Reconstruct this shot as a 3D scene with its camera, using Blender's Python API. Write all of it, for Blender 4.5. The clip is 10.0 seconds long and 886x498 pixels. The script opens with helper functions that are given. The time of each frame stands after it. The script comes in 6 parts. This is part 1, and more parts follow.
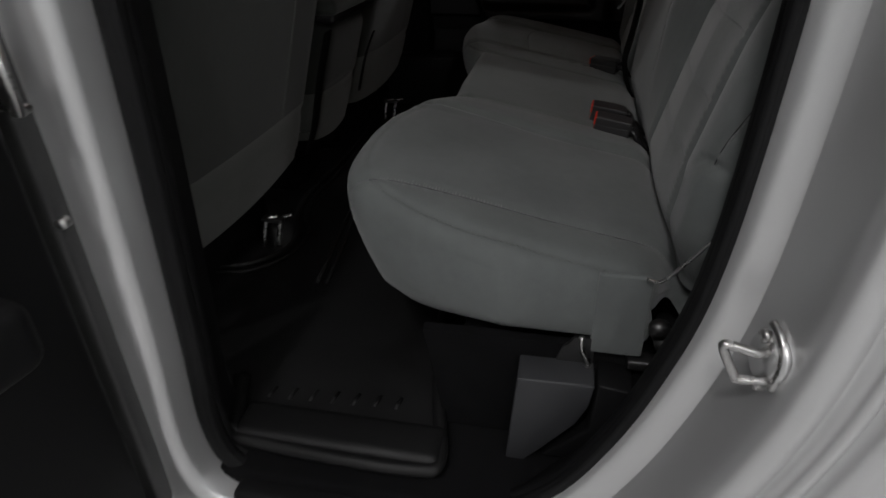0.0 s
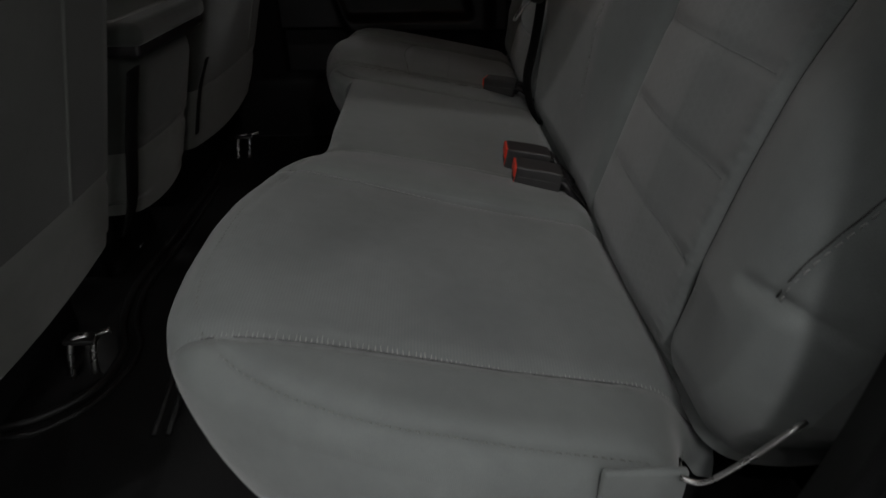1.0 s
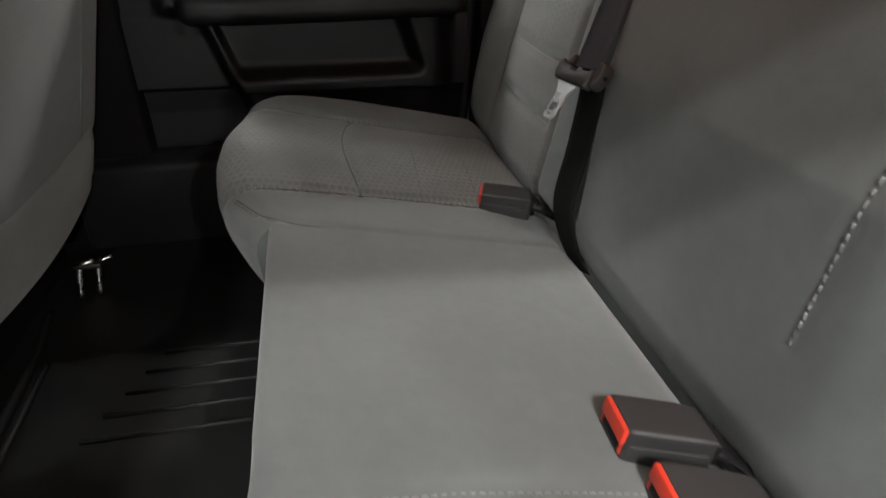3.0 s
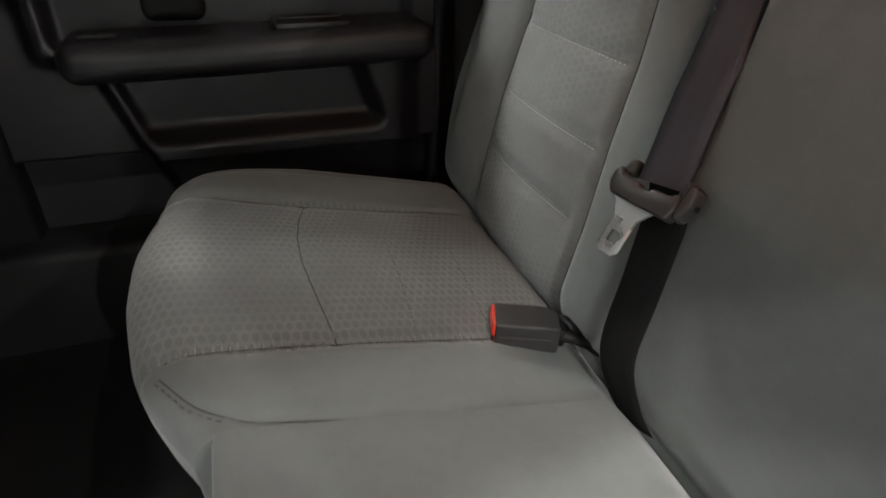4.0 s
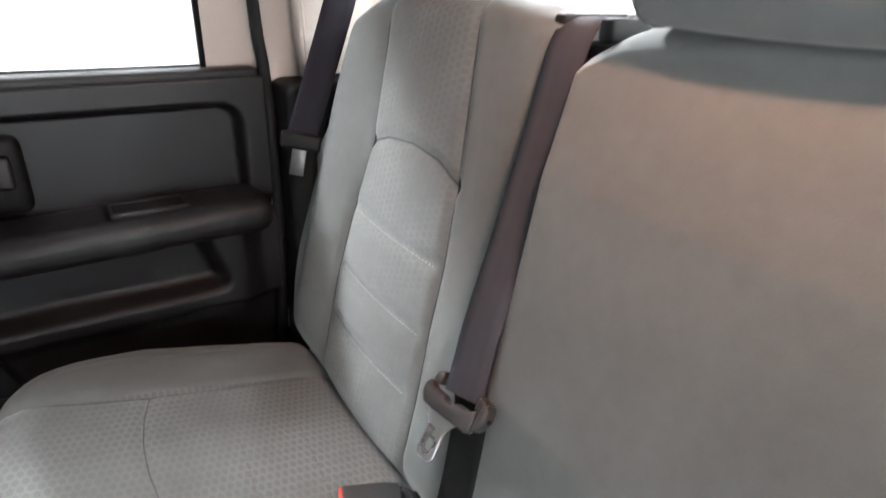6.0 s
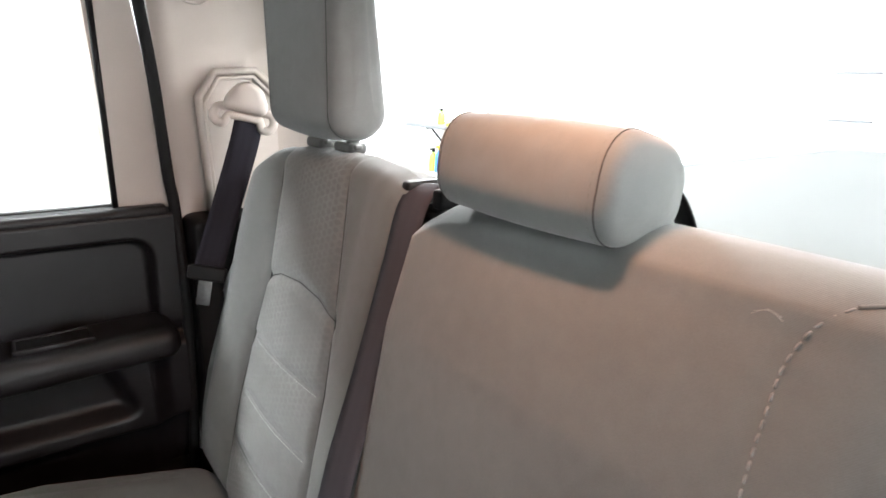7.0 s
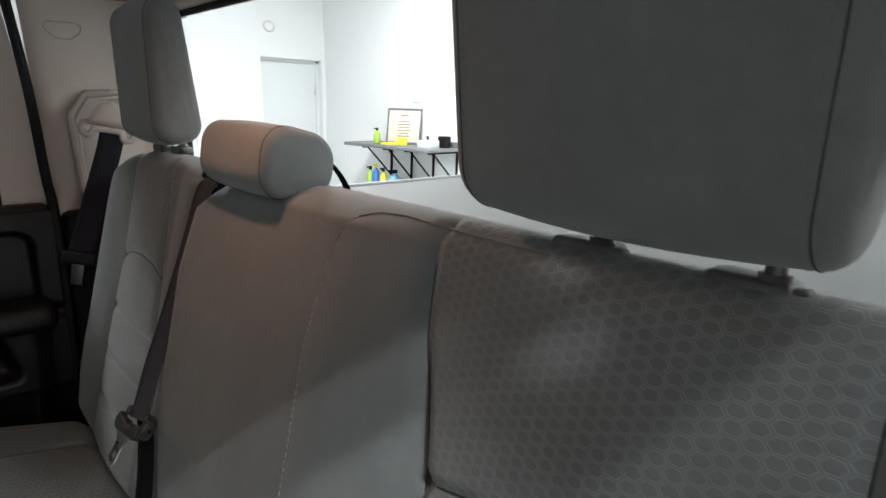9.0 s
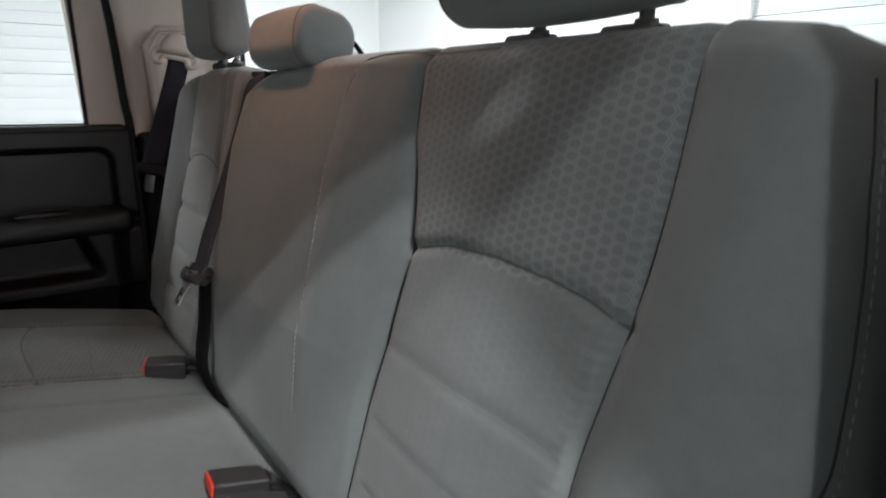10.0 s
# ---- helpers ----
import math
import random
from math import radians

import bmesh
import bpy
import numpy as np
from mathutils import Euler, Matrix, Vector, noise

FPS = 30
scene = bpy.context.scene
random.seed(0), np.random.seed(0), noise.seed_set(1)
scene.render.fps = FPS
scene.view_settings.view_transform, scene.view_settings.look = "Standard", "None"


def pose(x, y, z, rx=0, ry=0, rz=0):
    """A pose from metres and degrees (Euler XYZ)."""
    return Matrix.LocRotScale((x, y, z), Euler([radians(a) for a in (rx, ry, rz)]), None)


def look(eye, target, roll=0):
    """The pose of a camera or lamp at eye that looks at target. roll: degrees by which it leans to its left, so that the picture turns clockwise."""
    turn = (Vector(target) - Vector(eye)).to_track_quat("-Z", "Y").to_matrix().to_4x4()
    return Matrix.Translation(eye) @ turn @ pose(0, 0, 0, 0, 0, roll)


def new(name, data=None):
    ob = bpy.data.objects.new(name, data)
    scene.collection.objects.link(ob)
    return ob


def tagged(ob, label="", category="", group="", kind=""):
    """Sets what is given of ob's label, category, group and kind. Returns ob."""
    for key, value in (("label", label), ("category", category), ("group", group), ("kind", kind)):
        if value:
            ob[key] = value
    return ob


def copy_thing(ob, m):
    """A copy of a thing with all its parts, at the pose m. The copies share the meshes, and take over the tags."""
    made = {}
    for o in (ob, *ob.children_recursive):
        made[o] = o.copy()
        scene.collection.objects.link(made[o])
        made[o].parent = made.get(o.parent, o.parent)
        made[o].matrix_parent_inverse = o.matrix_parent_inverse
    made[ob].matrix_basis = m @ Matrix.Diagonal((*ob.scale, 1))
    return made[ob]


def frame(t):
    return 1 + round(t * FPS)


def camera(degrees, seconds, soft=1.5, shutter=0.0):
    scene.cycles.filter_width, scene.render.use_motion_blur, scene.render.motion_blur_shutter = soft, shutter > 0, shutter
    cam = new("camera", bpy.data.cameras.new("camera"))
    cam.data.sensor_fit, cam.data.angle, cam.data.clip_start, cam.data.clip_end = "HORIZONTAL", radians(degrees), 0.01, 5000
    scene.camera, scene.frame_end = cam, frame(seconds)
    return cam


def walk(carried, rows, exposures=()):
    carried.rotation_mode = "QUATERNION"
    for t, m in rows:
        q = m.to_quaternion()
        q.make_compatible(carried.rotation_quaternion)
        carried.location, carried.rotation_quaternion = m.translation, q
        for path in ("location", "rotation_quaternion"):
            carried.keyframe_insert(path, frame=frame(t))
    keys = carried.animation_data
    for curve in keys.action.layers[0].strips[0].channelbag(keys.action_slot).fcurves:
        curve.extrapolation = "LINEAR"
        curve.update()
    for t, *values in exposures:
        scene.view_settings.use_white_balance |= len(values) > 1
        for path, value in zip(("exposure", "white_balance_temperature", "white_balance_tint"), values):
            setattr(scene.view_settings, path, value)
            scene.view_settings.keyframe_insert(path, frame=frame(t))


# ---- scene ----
cam = camera(72.9, 10.0, shutter=0.25)
# seconds, place in metres, turn in degrees
ROWS = [
    (0, 0.0003, 0.005, 1.3224, 59.808, 0.775, 11.374),
    (0.5, -0.0466, 0.1917, 1.302, 59.726, 0.577, 4.291),
    (1, -0.0651, 0.3458, 1.3016, 59.637, 0.489, -1.543),
    (1.5, -0.0859, 0.466, 1.3053, 59.684, 0.451, -6.37),
    (2, -0.1103, 0.5943, 1.3003, 59.759, 0.213, -9.046),
    (2.5, -0.1356, 0.7766, 1.2984, 59.771, -0.079, -10.307),
    (4, -0.1614, 1.2281, 1.3488, 58.666, -1.102, -18.901),
    (4.5, -0.142, 1.327, 1.3238, 58.688, -1.233, -24.491),
    (5, -0.1565, 1.3462, 1.3249, 58.724, -1.454, -28.877),
    (5.5, -0.1456, 1.2957, 1.4075, 59.565, -1.635, -30.378),
    (6, -0.1231, 1.2052, 1.5144, 65.425, -1.909, -31.965),
    (7.5, -0.0551, 1.0296, 1.6069, 75.555, -1.509, -38.793),
    (8, -0.0492, 0.9115, 1.6184, 75.997, -1.499, -40.498),
    (8.5, -0.0518, 0.7986, 1.6274, 75.992, -1.339, -41.244),
    (9, -0.0448, 0.7167, 1.6009, 76.093, -1.281, -41.414),
    (9.5, -0.0698, 0.6228, 1.5586, 76.276, -1.151, -41.726),
    (10, -0.1055, 0.5285, 1.4505, 75.36, -0.496, -36.44),
]
EXPOSURES = [(0.0, -2.95, 6650, 14), (0.5, -2.85, 6650, 13), (1.0, -2.5, 6700, 12), (1.5, -1.42, 6800, 12), (2.0, -0.78, 6850, 12), (2.5, -0.38, 6850, 13), (4.0, 0.4, 6850, 11), (4.5, 0.62, 6800, 11), (5.0, 0.98, 6780, 11), (5.5, 1.26, 6650, 13), (6.0, 1.64, 6400, 13), (7.5, 0.83, 6560, 12), (8.0, 0.36, 6530, 10), (8.5, -0.17, 6480, 11), (9.0, -0.52, 6500, 11), (9.5, -0.45, 6500, 11), (10.0, -0.45, 6450, 12)]
walk(cam, [(t, pose(x, y, z, rx, ry, rz)) for t, x, y, z, rx, ry, rz in ROWS], EXPOSURES)

# ---- light ----
world = bpy.data.worlds.new("studio_air")
scene.world = world
world.use_nodes = True
world.node_tree.nodes["Background"].inputs[0].default_value = (0.9, 0.95, 1.0, 1)
world.node_tree.nodes["Background"].inputs[1].default_value = 0.05


def area_lamp(name, eye, target, sx, sy, watts, colour, spread=180.0):
    data = bpy.data.lights.new(name, "AREA")
    data.shape, data.size, data.size_y = "RECTANGLE", sx, sy
    data.energy, data.color, data.spread = watts, colour, radians(spread)
    ob = new(name, data)
    ob.matrix_world = look(eye, target)
    return ob


ROOM_X, ROOM_Y, ROOM_H = 5.3, 9.6, 4.2
BAYS = [(-1.5, -1.13, 72), (-0.5, -2.25, 135), (-0.3, -1.8, 195), (-0.12, -0.95, 30), (2.9, -2.0, 130), (-3.0, 4.8, 120), (-1.5, 5.0, 60), (0.25, 3.90, 14), (3.2, 5.6, 380), (-4.6, 1.4, 30), (4.2, -5.0, 230), (-2.2, -6.6, 120), (1.8, -5.2, 380)]
for lx, ly, watts in BAYS:
    size = 0.9 if ly > 4.5 else 0.12
    area_lamp("bay_light_glow", (lx, ly, ROOM_H - 0.16), (lx, ly, 0), size, size, watts, (0.975, 0.995, 1.0), 165.0)
# the dome lamp over the rear bench, on because the door is open
DOME = (0.19, 1.39, 1.752)
area_lamp("dome_lamp_glow", DOME, (DOME[0], DOME[1], 0), 0.022, 0.036, 0.84, (1.0, 0.50, 0.31))


# ---- materials ----
def nodes_of(name):
    m = bpy.data.materials.new(name)
    m.use_nodes = True
    nt = m.node_tree
    return m, nt, nt.nodes["Principled BSDF"]


def n_add(nt, kind, **settings):
    n = nt.nodes.new(kind)
    for k, v in settings.items():
        if k == "operation":
            n.operation = v
        elif k == "blend_type":
            n.blend_type = v
    return n


def plain(name, colour, rough=0.6, metal=0.0, vary=0.12, scale=6.0, grain=220.0, bump=0.15, depth=0.001, coat=0.0, sheen=0.0, spec=0.5):
    """A surface with soft stains, fine grain and a fine relief."""
    m, nt, b = nodes_of(name)
    co = n_add(nt, "ShaderNodeTexCoord")
    big = n_add(nt, "ShaderNodeTexNoise")
    big.inputs["Scale"].default_value = scale
    big.inputs["Detail"].default_value = 5
    fine = n_add(nt, "ShaderNodeTexNoise")
    fine.inputs["Scale"].default_value = grain
    fine.inputs["Detail"].default_value = 3
    nt.links.new(co.outputs["Object"], big.inputs["Vector"])
    nt.links.new(co.outputs["Object"], fine.inputs["Vector"])
    add = n_add(nt, "ShaderNodeMath", operation="ADD")
    nt.links.new(big.outputs[0], add.inputs[0])
    nt.links.new(fine.outputs[0], add.inputs[1])
    ramp = n_add(nt, "ShaderNodeMapRange")
    ramp.inputs[1].default_value, ramp.inputs[2].default_value = 0.6, 1.4
    ramp.inputs[3].default_value, ramp.inputs[4].default_value = 1 - vary, 1 + vary
    nt.links.new(add.outputs[0], ramp.inputs[0])
    mul = n_add(nt, "ShaderNodeVectorMath", operation="SCALE")
    mul.inputs[0].default_value = colour
    nt.links.new(ramp.outputs[0], mul.inputs["Scale"])
    nt.links.new(mul.outputs[0], b.inputs["Base Color"])
    rr = n_add(nt, "ShaderNodeMapRange")
    rr.inputs[3].default_value, rr.inputs[4].default_value = max(0.02, rough - 0.08), min(1, rough + 0.08)
    nt.links.new(big.outputs[0], rr.inputs[0])
    nt.links.new(rr.outputs[0], b.inputs["Roughness"])
    b.inputs["Metallic"].default_value = metal
    b.inputs["Specular IOR Level"].default_value = spec
    b.inputs["Coat Weight"].default_value = coat
    b.inputs["Coat Roughness"].default_value = 0.08
    b.inputs["Sheen Weight"].default_value = sheen
    bp = n_add(nt, "ShaderNodeBump")
    bp.inputs["Strength"].default_value, bp.inputs["Distance"].default_value = bump, depth
    nt.links.new(fine.outputs[0], bp.inputs["Height"])
    nt.links.new(bp.outputs[0], b.inputs["Normal"])
    return m


def weave(nt, co, pitch):
    """Height of a plain weave: two crossed waves."""
    sep = n_add(nt, "ShaderNodeSeparateXYZ")
    nt.links.new(co, sep.inputs[0])
    outs = []
    for axis in (0, 1):
        mu = n_add(nt, "ShaderNodeMath", operation="MULTIPLY")
        mu.inputs[1].default_value = 2 * math.pi / pitch
        nt.links.new(sep.outputs[axis], mu.inputs[0])
        si = n_add(nt, "ShaderNodeMath", operation="SINE")
        nt.links.new(mu.outputs[0], si.inputs[0])
        outs.append(si)
    pr = n_add(nt, "ShaderNodeMath", operation="MULTIPLY")
    nt.links.new(outs[0].outputs[0], pr.inputs[0])
    nt.links.new(outs[1].outputs[0], pr.inputs[1])
    return pr.outputs[0]


def cloth(name, colour, line=None, cell=(0.0139, 0.0095), relief=0.0006, worn=0.45, ribs=0.0):
    """Seat cloth; with line: a woven honeycomb, each cell with its own paler outline, laid by the UV in metres. worn: how far it fades in patches; ribs: fine lengthwise ribs of that pitch in place of the cells."""
    m, nt, b = nodes_of(name)
    uv = n_add(nt, "ShaderNodeUVMap")
    co = n_add(nt, "ShaderNodeTexCoord")
    big = n_add(nt, "ShaderNodeTexNoise")
    big.inputs["Scale"].default_value, big.inputs["Detail"].default_value = 7.0, 6
    mid = n_add(nt, "ShaderNodeTexNoise")
    mid.inputs["Scale"].default_value, mid.inputs["Detail"].default_value = 60.0, 4
    fine = n_add(nt, "ShaderNodeTexNoise")
    fine.inputs["Scale"].default_value, fine.inputs["Detail"].default_value = 900.0, 2
    for n in (big, mid, fine):
        nt.links.new(co.outputs["Object"], n.inputs["Vector"])
    s1 = n_add(nt, "ShaderNodeMath", operation="MULTIPLY_ADD")
    s1.inputs[1].default_value, s1.inputs[2].default_value = 0.50, 0.53
    nt.links.new(big.outputs[0], s1.inputs[0])
    s2 = n_add(nt, "ShaderNodeMath", operation="MULTIPLY_ADD")
    s2.inputs[1].default_value = 0.22
    nt.links.new(mid.outputs[0], s2.inputs[0])
    nt.links.new(s1.outputs[0], s2.inputs[2])
    s3 = n_add(nt, "ShaderNodeMath", operation="MULTIPLY_ADD")
    s3.inputs[1].default_value = 0.24
    nt.links.new(fine.outputs[0], s3.inputs[0])
    nt.links.new(s2.outputs[0], s3.inputs[2])
    height = weave(nt, uv.outputs[0], 0.0016)
    base = n_add(nt, "ShaderNodeVectorMath", operation="SCALE")
    nt.links.new(s3.outputs[0], base.inputs["Scale"])
    bump_h = n_add(nt, "ShaderNodeMath", operation="MULTIPLY_ADD")
    bump_h.inputs[1].default_value = 0.12
    nt.links.new(height, bump_h.inputs[0])
    if line is None:
        base.inputs[0].default_value = colour
        nt.links.new(mid.outputs[0], bump_h.inputs[2])
    else:
        # honeycomb: distance to the nearest cell edge
        sc = n_add(nt, "ShaderNodeVectorMath", operation="MULTIPLY")
        sc.inputs[1].default_value = (1.0 / cell[1], 1.0 / cell[0] * 1.0, 0)
        swap = n_add(nt, "ShaderNodeSeparateXYZ")
        comb = n_add(nt, "ShaderNodeCombineXYZ")
        nt.links.new(uv.outputs[0], swap.inputs[0])
        nt.links.new(swap.outputs[1], comb.inputs[0])
        nt.links.new(swap.outputs[0], comb.inputs[1])
        nt.links.new(comb.outputs[0], sc.inputs[0])
        root3 = math.sqrt(3)
        off = n_add(nt, "ShaderNodeVectorMath", operation="ADD")
        off.inputs[1].default_value = (200, 200 * root3, 0)
        nt.links.new(sc.outputs[0], off.inputs[0])
        cells = []
        for shift in ((0, 0, 0), (0.5, root3 / 2, 0)):
            a = n_add(nt, "ShaderNodeVectorMath", operation="ADD")
            a.inputs[1].default_value = shift
            nt.links.new(off.outputs[0], a.inputs[0])
            mo = n_add(nt, "ShaderNodeVectorMath", operation="MODULO")
            mo.inputs[1].default_value = (1, root3, 1)
            nt.links.new(a.outputs[0], mo.inputs[0])
            su = n_add(nt, "ShaderNodeVectorMath", operation="SUBTRACT")
            su.inputs[1].default_value = (0.5, root3 / 2, 0)
            nt.links.new(mo.outputs[0], su.inputs[0])
            ab = n_add(nt, "ShaderNodeVectorMath", operation="ABSOLUTE")
            nt.links.new(su.outputs[0], ab.inputs[0])
            do = n_add(nt, "ShaderNodeVectorMath", operation="DOT_PRODUCT")
            do.inputs[1].default_value = (0.5, root3 / 2, 0)
            nt.links.new(ab.outputs[0], do.inputs[0])
            sp = n_add(nt, "ShaderNodeSeparateXYZ")
            nt.links.new(ab.outputs[0], sp.inputs[0])
            mx = n_add(nt, "ShaderNodeMath", operation="MAXIMUM")
            nt.links.new(do.outputs["Value"], mx.inputs[0])
            nt.links.new(sp.outputs[0], mx.inputs[1])
            cells.append(mx)
        mn = n_add(nt, "ShaderNodeMath", operation="MINIMUM")
        nt.links.new(cells[0].outputs[0], mn.inputs[0])
        nt.links.new(cells[1].outputs[0], mn.inputs[1])
        rise = n_add(nt, "ShaderNodeMapRange")
        rise.interpolation_type = "SMOOTHSTEP"
        rise.inputs[1].default_value, rise.inputs[2].default_value = 0.33, 0.41
        nt.links.new(mn.outputs[0], rise.inputs[0])
        gap = n_add(nt, "ShaderNodeMapRange")
        gap.interpolation_type = "SMOOTHSTEP"
        gap.inputs[1].default_value, gap.inputs[2].default_value = 0.42, 0.49
        gap.inputs[3].default_value, gap.inputs[4].default_value = 1.0, 0.25
        nt.links.new(mn.outputs[0], gap.inputs[0])
        ring = n_add(nt, "ShaderNodeMath", operation="MULTIPLY")
        nt.links.new(rise.outputs[0], ring.inputs[0])
        nt.links.new(gap.outputs[0], ring.inputs[1])
        wear = n_add(nt, "ShaderNodeMapRange")
        wear.interpolation_type = "SMOOTHSTEP"
        wear.inputs[1].default_value, wear.inputs[2].default_value = 0.36, 0.60
        wear.inputs[3].default_value, wear.inputs[4].default_value = 1.0 - worn, 1.0
        nt.links.new(big.outputs[0], wear.inputs[0])
        pattern = ring.outputs[0]
        if ribs:
            turn = n_add(nt, "ShaderNodeMath", operation="MULTIPLY")
            turn.inputs[1].default_value = 2 * math.pi / ribs
            nt.links.new(swap.outputs[1], turn.inputs[0])
            rib = n_add(nt, "ShaderNodeMath", operation="SINE")
            nt.links.new(turn.outputs[0], rib.inputs[0])
            half = n_add(nt, "ShaderNodeMath", operation="MULTIPLY_ADD")
            half.inputs[1].default_value, half.inputs[2].default_value = 0.5, 0.5
            nt.links.new(rib.outputs[0], half.inputs[0])
            pattern = half.outputs[0]
        mask = n_add(nt, "ShaderNodeMath", operation="MULTIPLY")
        nt.links.new(pattern, mask.inputs[0])
        nt.links.new(wear.outputs[0], mask.inputs[1])
        mix = n_add(nt, "ShaderNodeMix")
        mix.data_type = "RGBA"
        mix.inputs[6].default_value = (*colour, 1)
        mix.inputs[7].default_value = (*line, 1)
        nt.links.new(mask.outputs[0], mix.inputs[0])
        nt.links.new(mix.outputs[2], base.inputs[0])
        nt.links.new(mask.outputs[0], bump_h.inputs[2])
    nt.links.new(base.outputs[0], b.inputs["Base Color"])
    b.inputs["Roughness"].default_value = 0.9
    b.inputs["Sheen Weight"].default_value = 0.25
    b.inputs["Sheen Roughness"].default_value = 0.5
    bp = n_add(nt, "ShaderNodeBump")
    bp.inputs["Strength"].default_value, bp.inputs["Distance"].default_value = 0.5, 0.0008 if line is None else relief
    nt.links.new(bump_h.outputs[0], bp.inputs["Height"])
    nt.links.new(bp.outputs[0], b.inputs["Normal"])
    return m


def webbing_material(name, colour):
    """Belt webbing: fine lengthwise ribs by the UV (u across, v along, metres)."""
    m, nt, b = nodes_of(name)
    uv = n_add(nt, "ShaderNodeUVMap")
    sep = n_add(nt, "ShaderNodeSeparateXYZ")
    nt.links.new(uv.outputs[0], sep.inputs[0])
    outs = []
    for axis, pitch in ((0, 0.0026), (0, 0.0131)):
        mu = n_add(nt, "ShaderNodeMath", operation="MULTIPLY")
        mu.inputs[1].default_value = 2 * math.pi / pitch
        nt.links.new(sep.outputs[axis], mu.inputs[0])
        si = n_add(nt, "ShaderNodeMath", operation="SINE")
        nt.links.new(mu.outputs[0], si.inputs[0])
        outs.append(si.outputs[0])
    h = n_add(nt, "ShaderNodeMath", operation="MULTIPLY_ADD")
    h.inputs[1].default_value = 0.4
    nt.links.new(outs[1], h.inputs[0])
    nt.links.new(outs[0], h.inputs[2])
    r = n_add(nt, "ShaderNodeMapRange")
    r.inputs[1].default_value, r.inputs[2].default_value = -1.4, 1.4
    r.inputs[3].default_value, r.inputs[4].default_value = 0.93, 1.06
    nt.links.new(h.outputs[0], r.inputs[0])
    sc = n_add(nt, "ShaderNodeVectorMath", operation="SCALE")
    sc.inputs[0].default_value = colour
    nt.links.new(r.outputs[0], sc.inputs["Scale"])
    nt.links.new(sc.outputs[0], b.inputs["Base Color"])
    b.inputs["Roughness"].default_value = 0.8
    b.inputs["Specular IOR Level"].default_value = 0.08
    bp = n_add(nt, "ShaderNodeBump")
    bp.inputs["Strength"].default_value, bp.inputs["Distance"].default_value = 0.15, 0.0003
    nt.links.new(h.outputs[0], bp.inputs["Height"])
    nt.links.new(bp.outputs[0], b.inputs["Normal"])
    return m


def glass_material(name, tint=(0.95, 0.97, 0.96)):
    m, nt, b = nodes_of(name)
    b.inputs["Base Color"].default_value = (*tint, 1)
    b.inputs["Roughness"].default_value = 0.0
    b.inputs["IOR"].default_value = 1.02
    b.inputs["Transmission Weight"].default_value = 1.0
    return m


def glowing(name, colour, strength):
    m, nt, b = nodes_of(name)
    b.inputs["Base Color"].default_value = (*colour, 1)
    b.inputs["Emission Color"].default_value = (*colour, 1)
    b.inputs["Emission Strength"].default_value = strength
    return m


CLOTH = cloth("grey_seat_cloth", (0.132, 0.143, 0.140))
HEX = cloth("honeycomb_seat_cloth", (0.118, 0.126, 0.125), (0.174, 0.184, 0.182))
HEX_SOFT = cloth("soft_honeycomb_cloth", (0.128, 0.136, 0.134), (0.166, 0.175, 0.173), relief=0.0005, worn=0.8)
HEX_WORN = cloth("worn_honeycomb_cloth", (0.126, 0.135, 0.133), (0.139, 0.148, 0.146), relief=0.00012, worn=0.8)
HEX_SEAT = cloth("honeycomb_cushion_cloth", (0.121, 0.129, 0.127), (0.180, 0.190, 0.186), (0.0143, 0.0092), worn=0.6)
HEX_FINE = cloth("fine_ribbed_cushion_cloth", (0.129, 0.139, 0.138), (0.142, 0.152, 0.150), relief=0.00012, worn=0.9, ribs=0.0029)
CLOTH_DARK = cloth("dark_seat_back_cloth", (0.034, 0.038, 0.034))
CLOTH_BAND = cloth("grey_seat_valance", (0.125, 0.133, 0.122))
THREAD = plain("grey_thread", (0.24, 0.245, 0.24), 0.8, vary=0.2, bump=0.1)
GATHER = plain("pale_gathered_thread", (0.33, 0.34, 0.33), 0.75, vary=0.25, bump=0.1)
THREAD_DARK = plain("dark_thread", (0.035, 0.036, 0.035), 0.8, vary=0.2, bump=0.1)
BLACK = plain("black_grained_plastic", (0.008, 0.008, 0.0085), 0.55, vary=0.15, grain=700, bump=0.35, depth=0.0006, spec=0.22)
PILLAR_DARK = plain("dark_pillar_trim", (0.0055, 0.005, 0.0055), 0.75, vary=0.15, grain=700, bump=0.3, depth=0.0005, spec=0.12)
BLACK_SOFT = plain("charcoal_trim_plastic", (0.0085, 0.0075, 0.009), 0.46, vary=0.12, grain=900, bump=0.3, depth=0.0005, spec=0.42)
LID_GLOSS = plain("satin_console_plastic", (0.24, 0.25, 0.24), 0.34, vary=0.12, grain=900, bump=0.08, depth=0.0003, coat=0.8)
RUBBER = plain("black_rubber", (0.009, 0.009, 0.0095), 0.65, vary=0.2, grain=400, bump=0.2, spec=0.25)
MAT_RUBBER = plain("ribbed_mat_rubber", (0.0095, 0.0095, 0.0098), 0.5, vary=0.3, scale=14, grain=600, bump=0.5, spec=0.35)
BUCKLE = plain("dark_grey_buckle_plastic", (0.031, 0.0295, 0.030), 0.5, vary=0.12, grain=900, bump=0.3, depth=0.0004)
CARPET = plain("black_floor_carpet", (0.0065, 0.0065, 0.007), 0.95, vary=0.35, scale=25, grain=900, bump=0.6, depth=0.001, spec=0.1)
END_GREY = plain("grey_end_panel_plastic", (0.040, 0.041, 0.044), 0.55, vary=0.12, grain=900, bump=0.3, depth=0.0004)
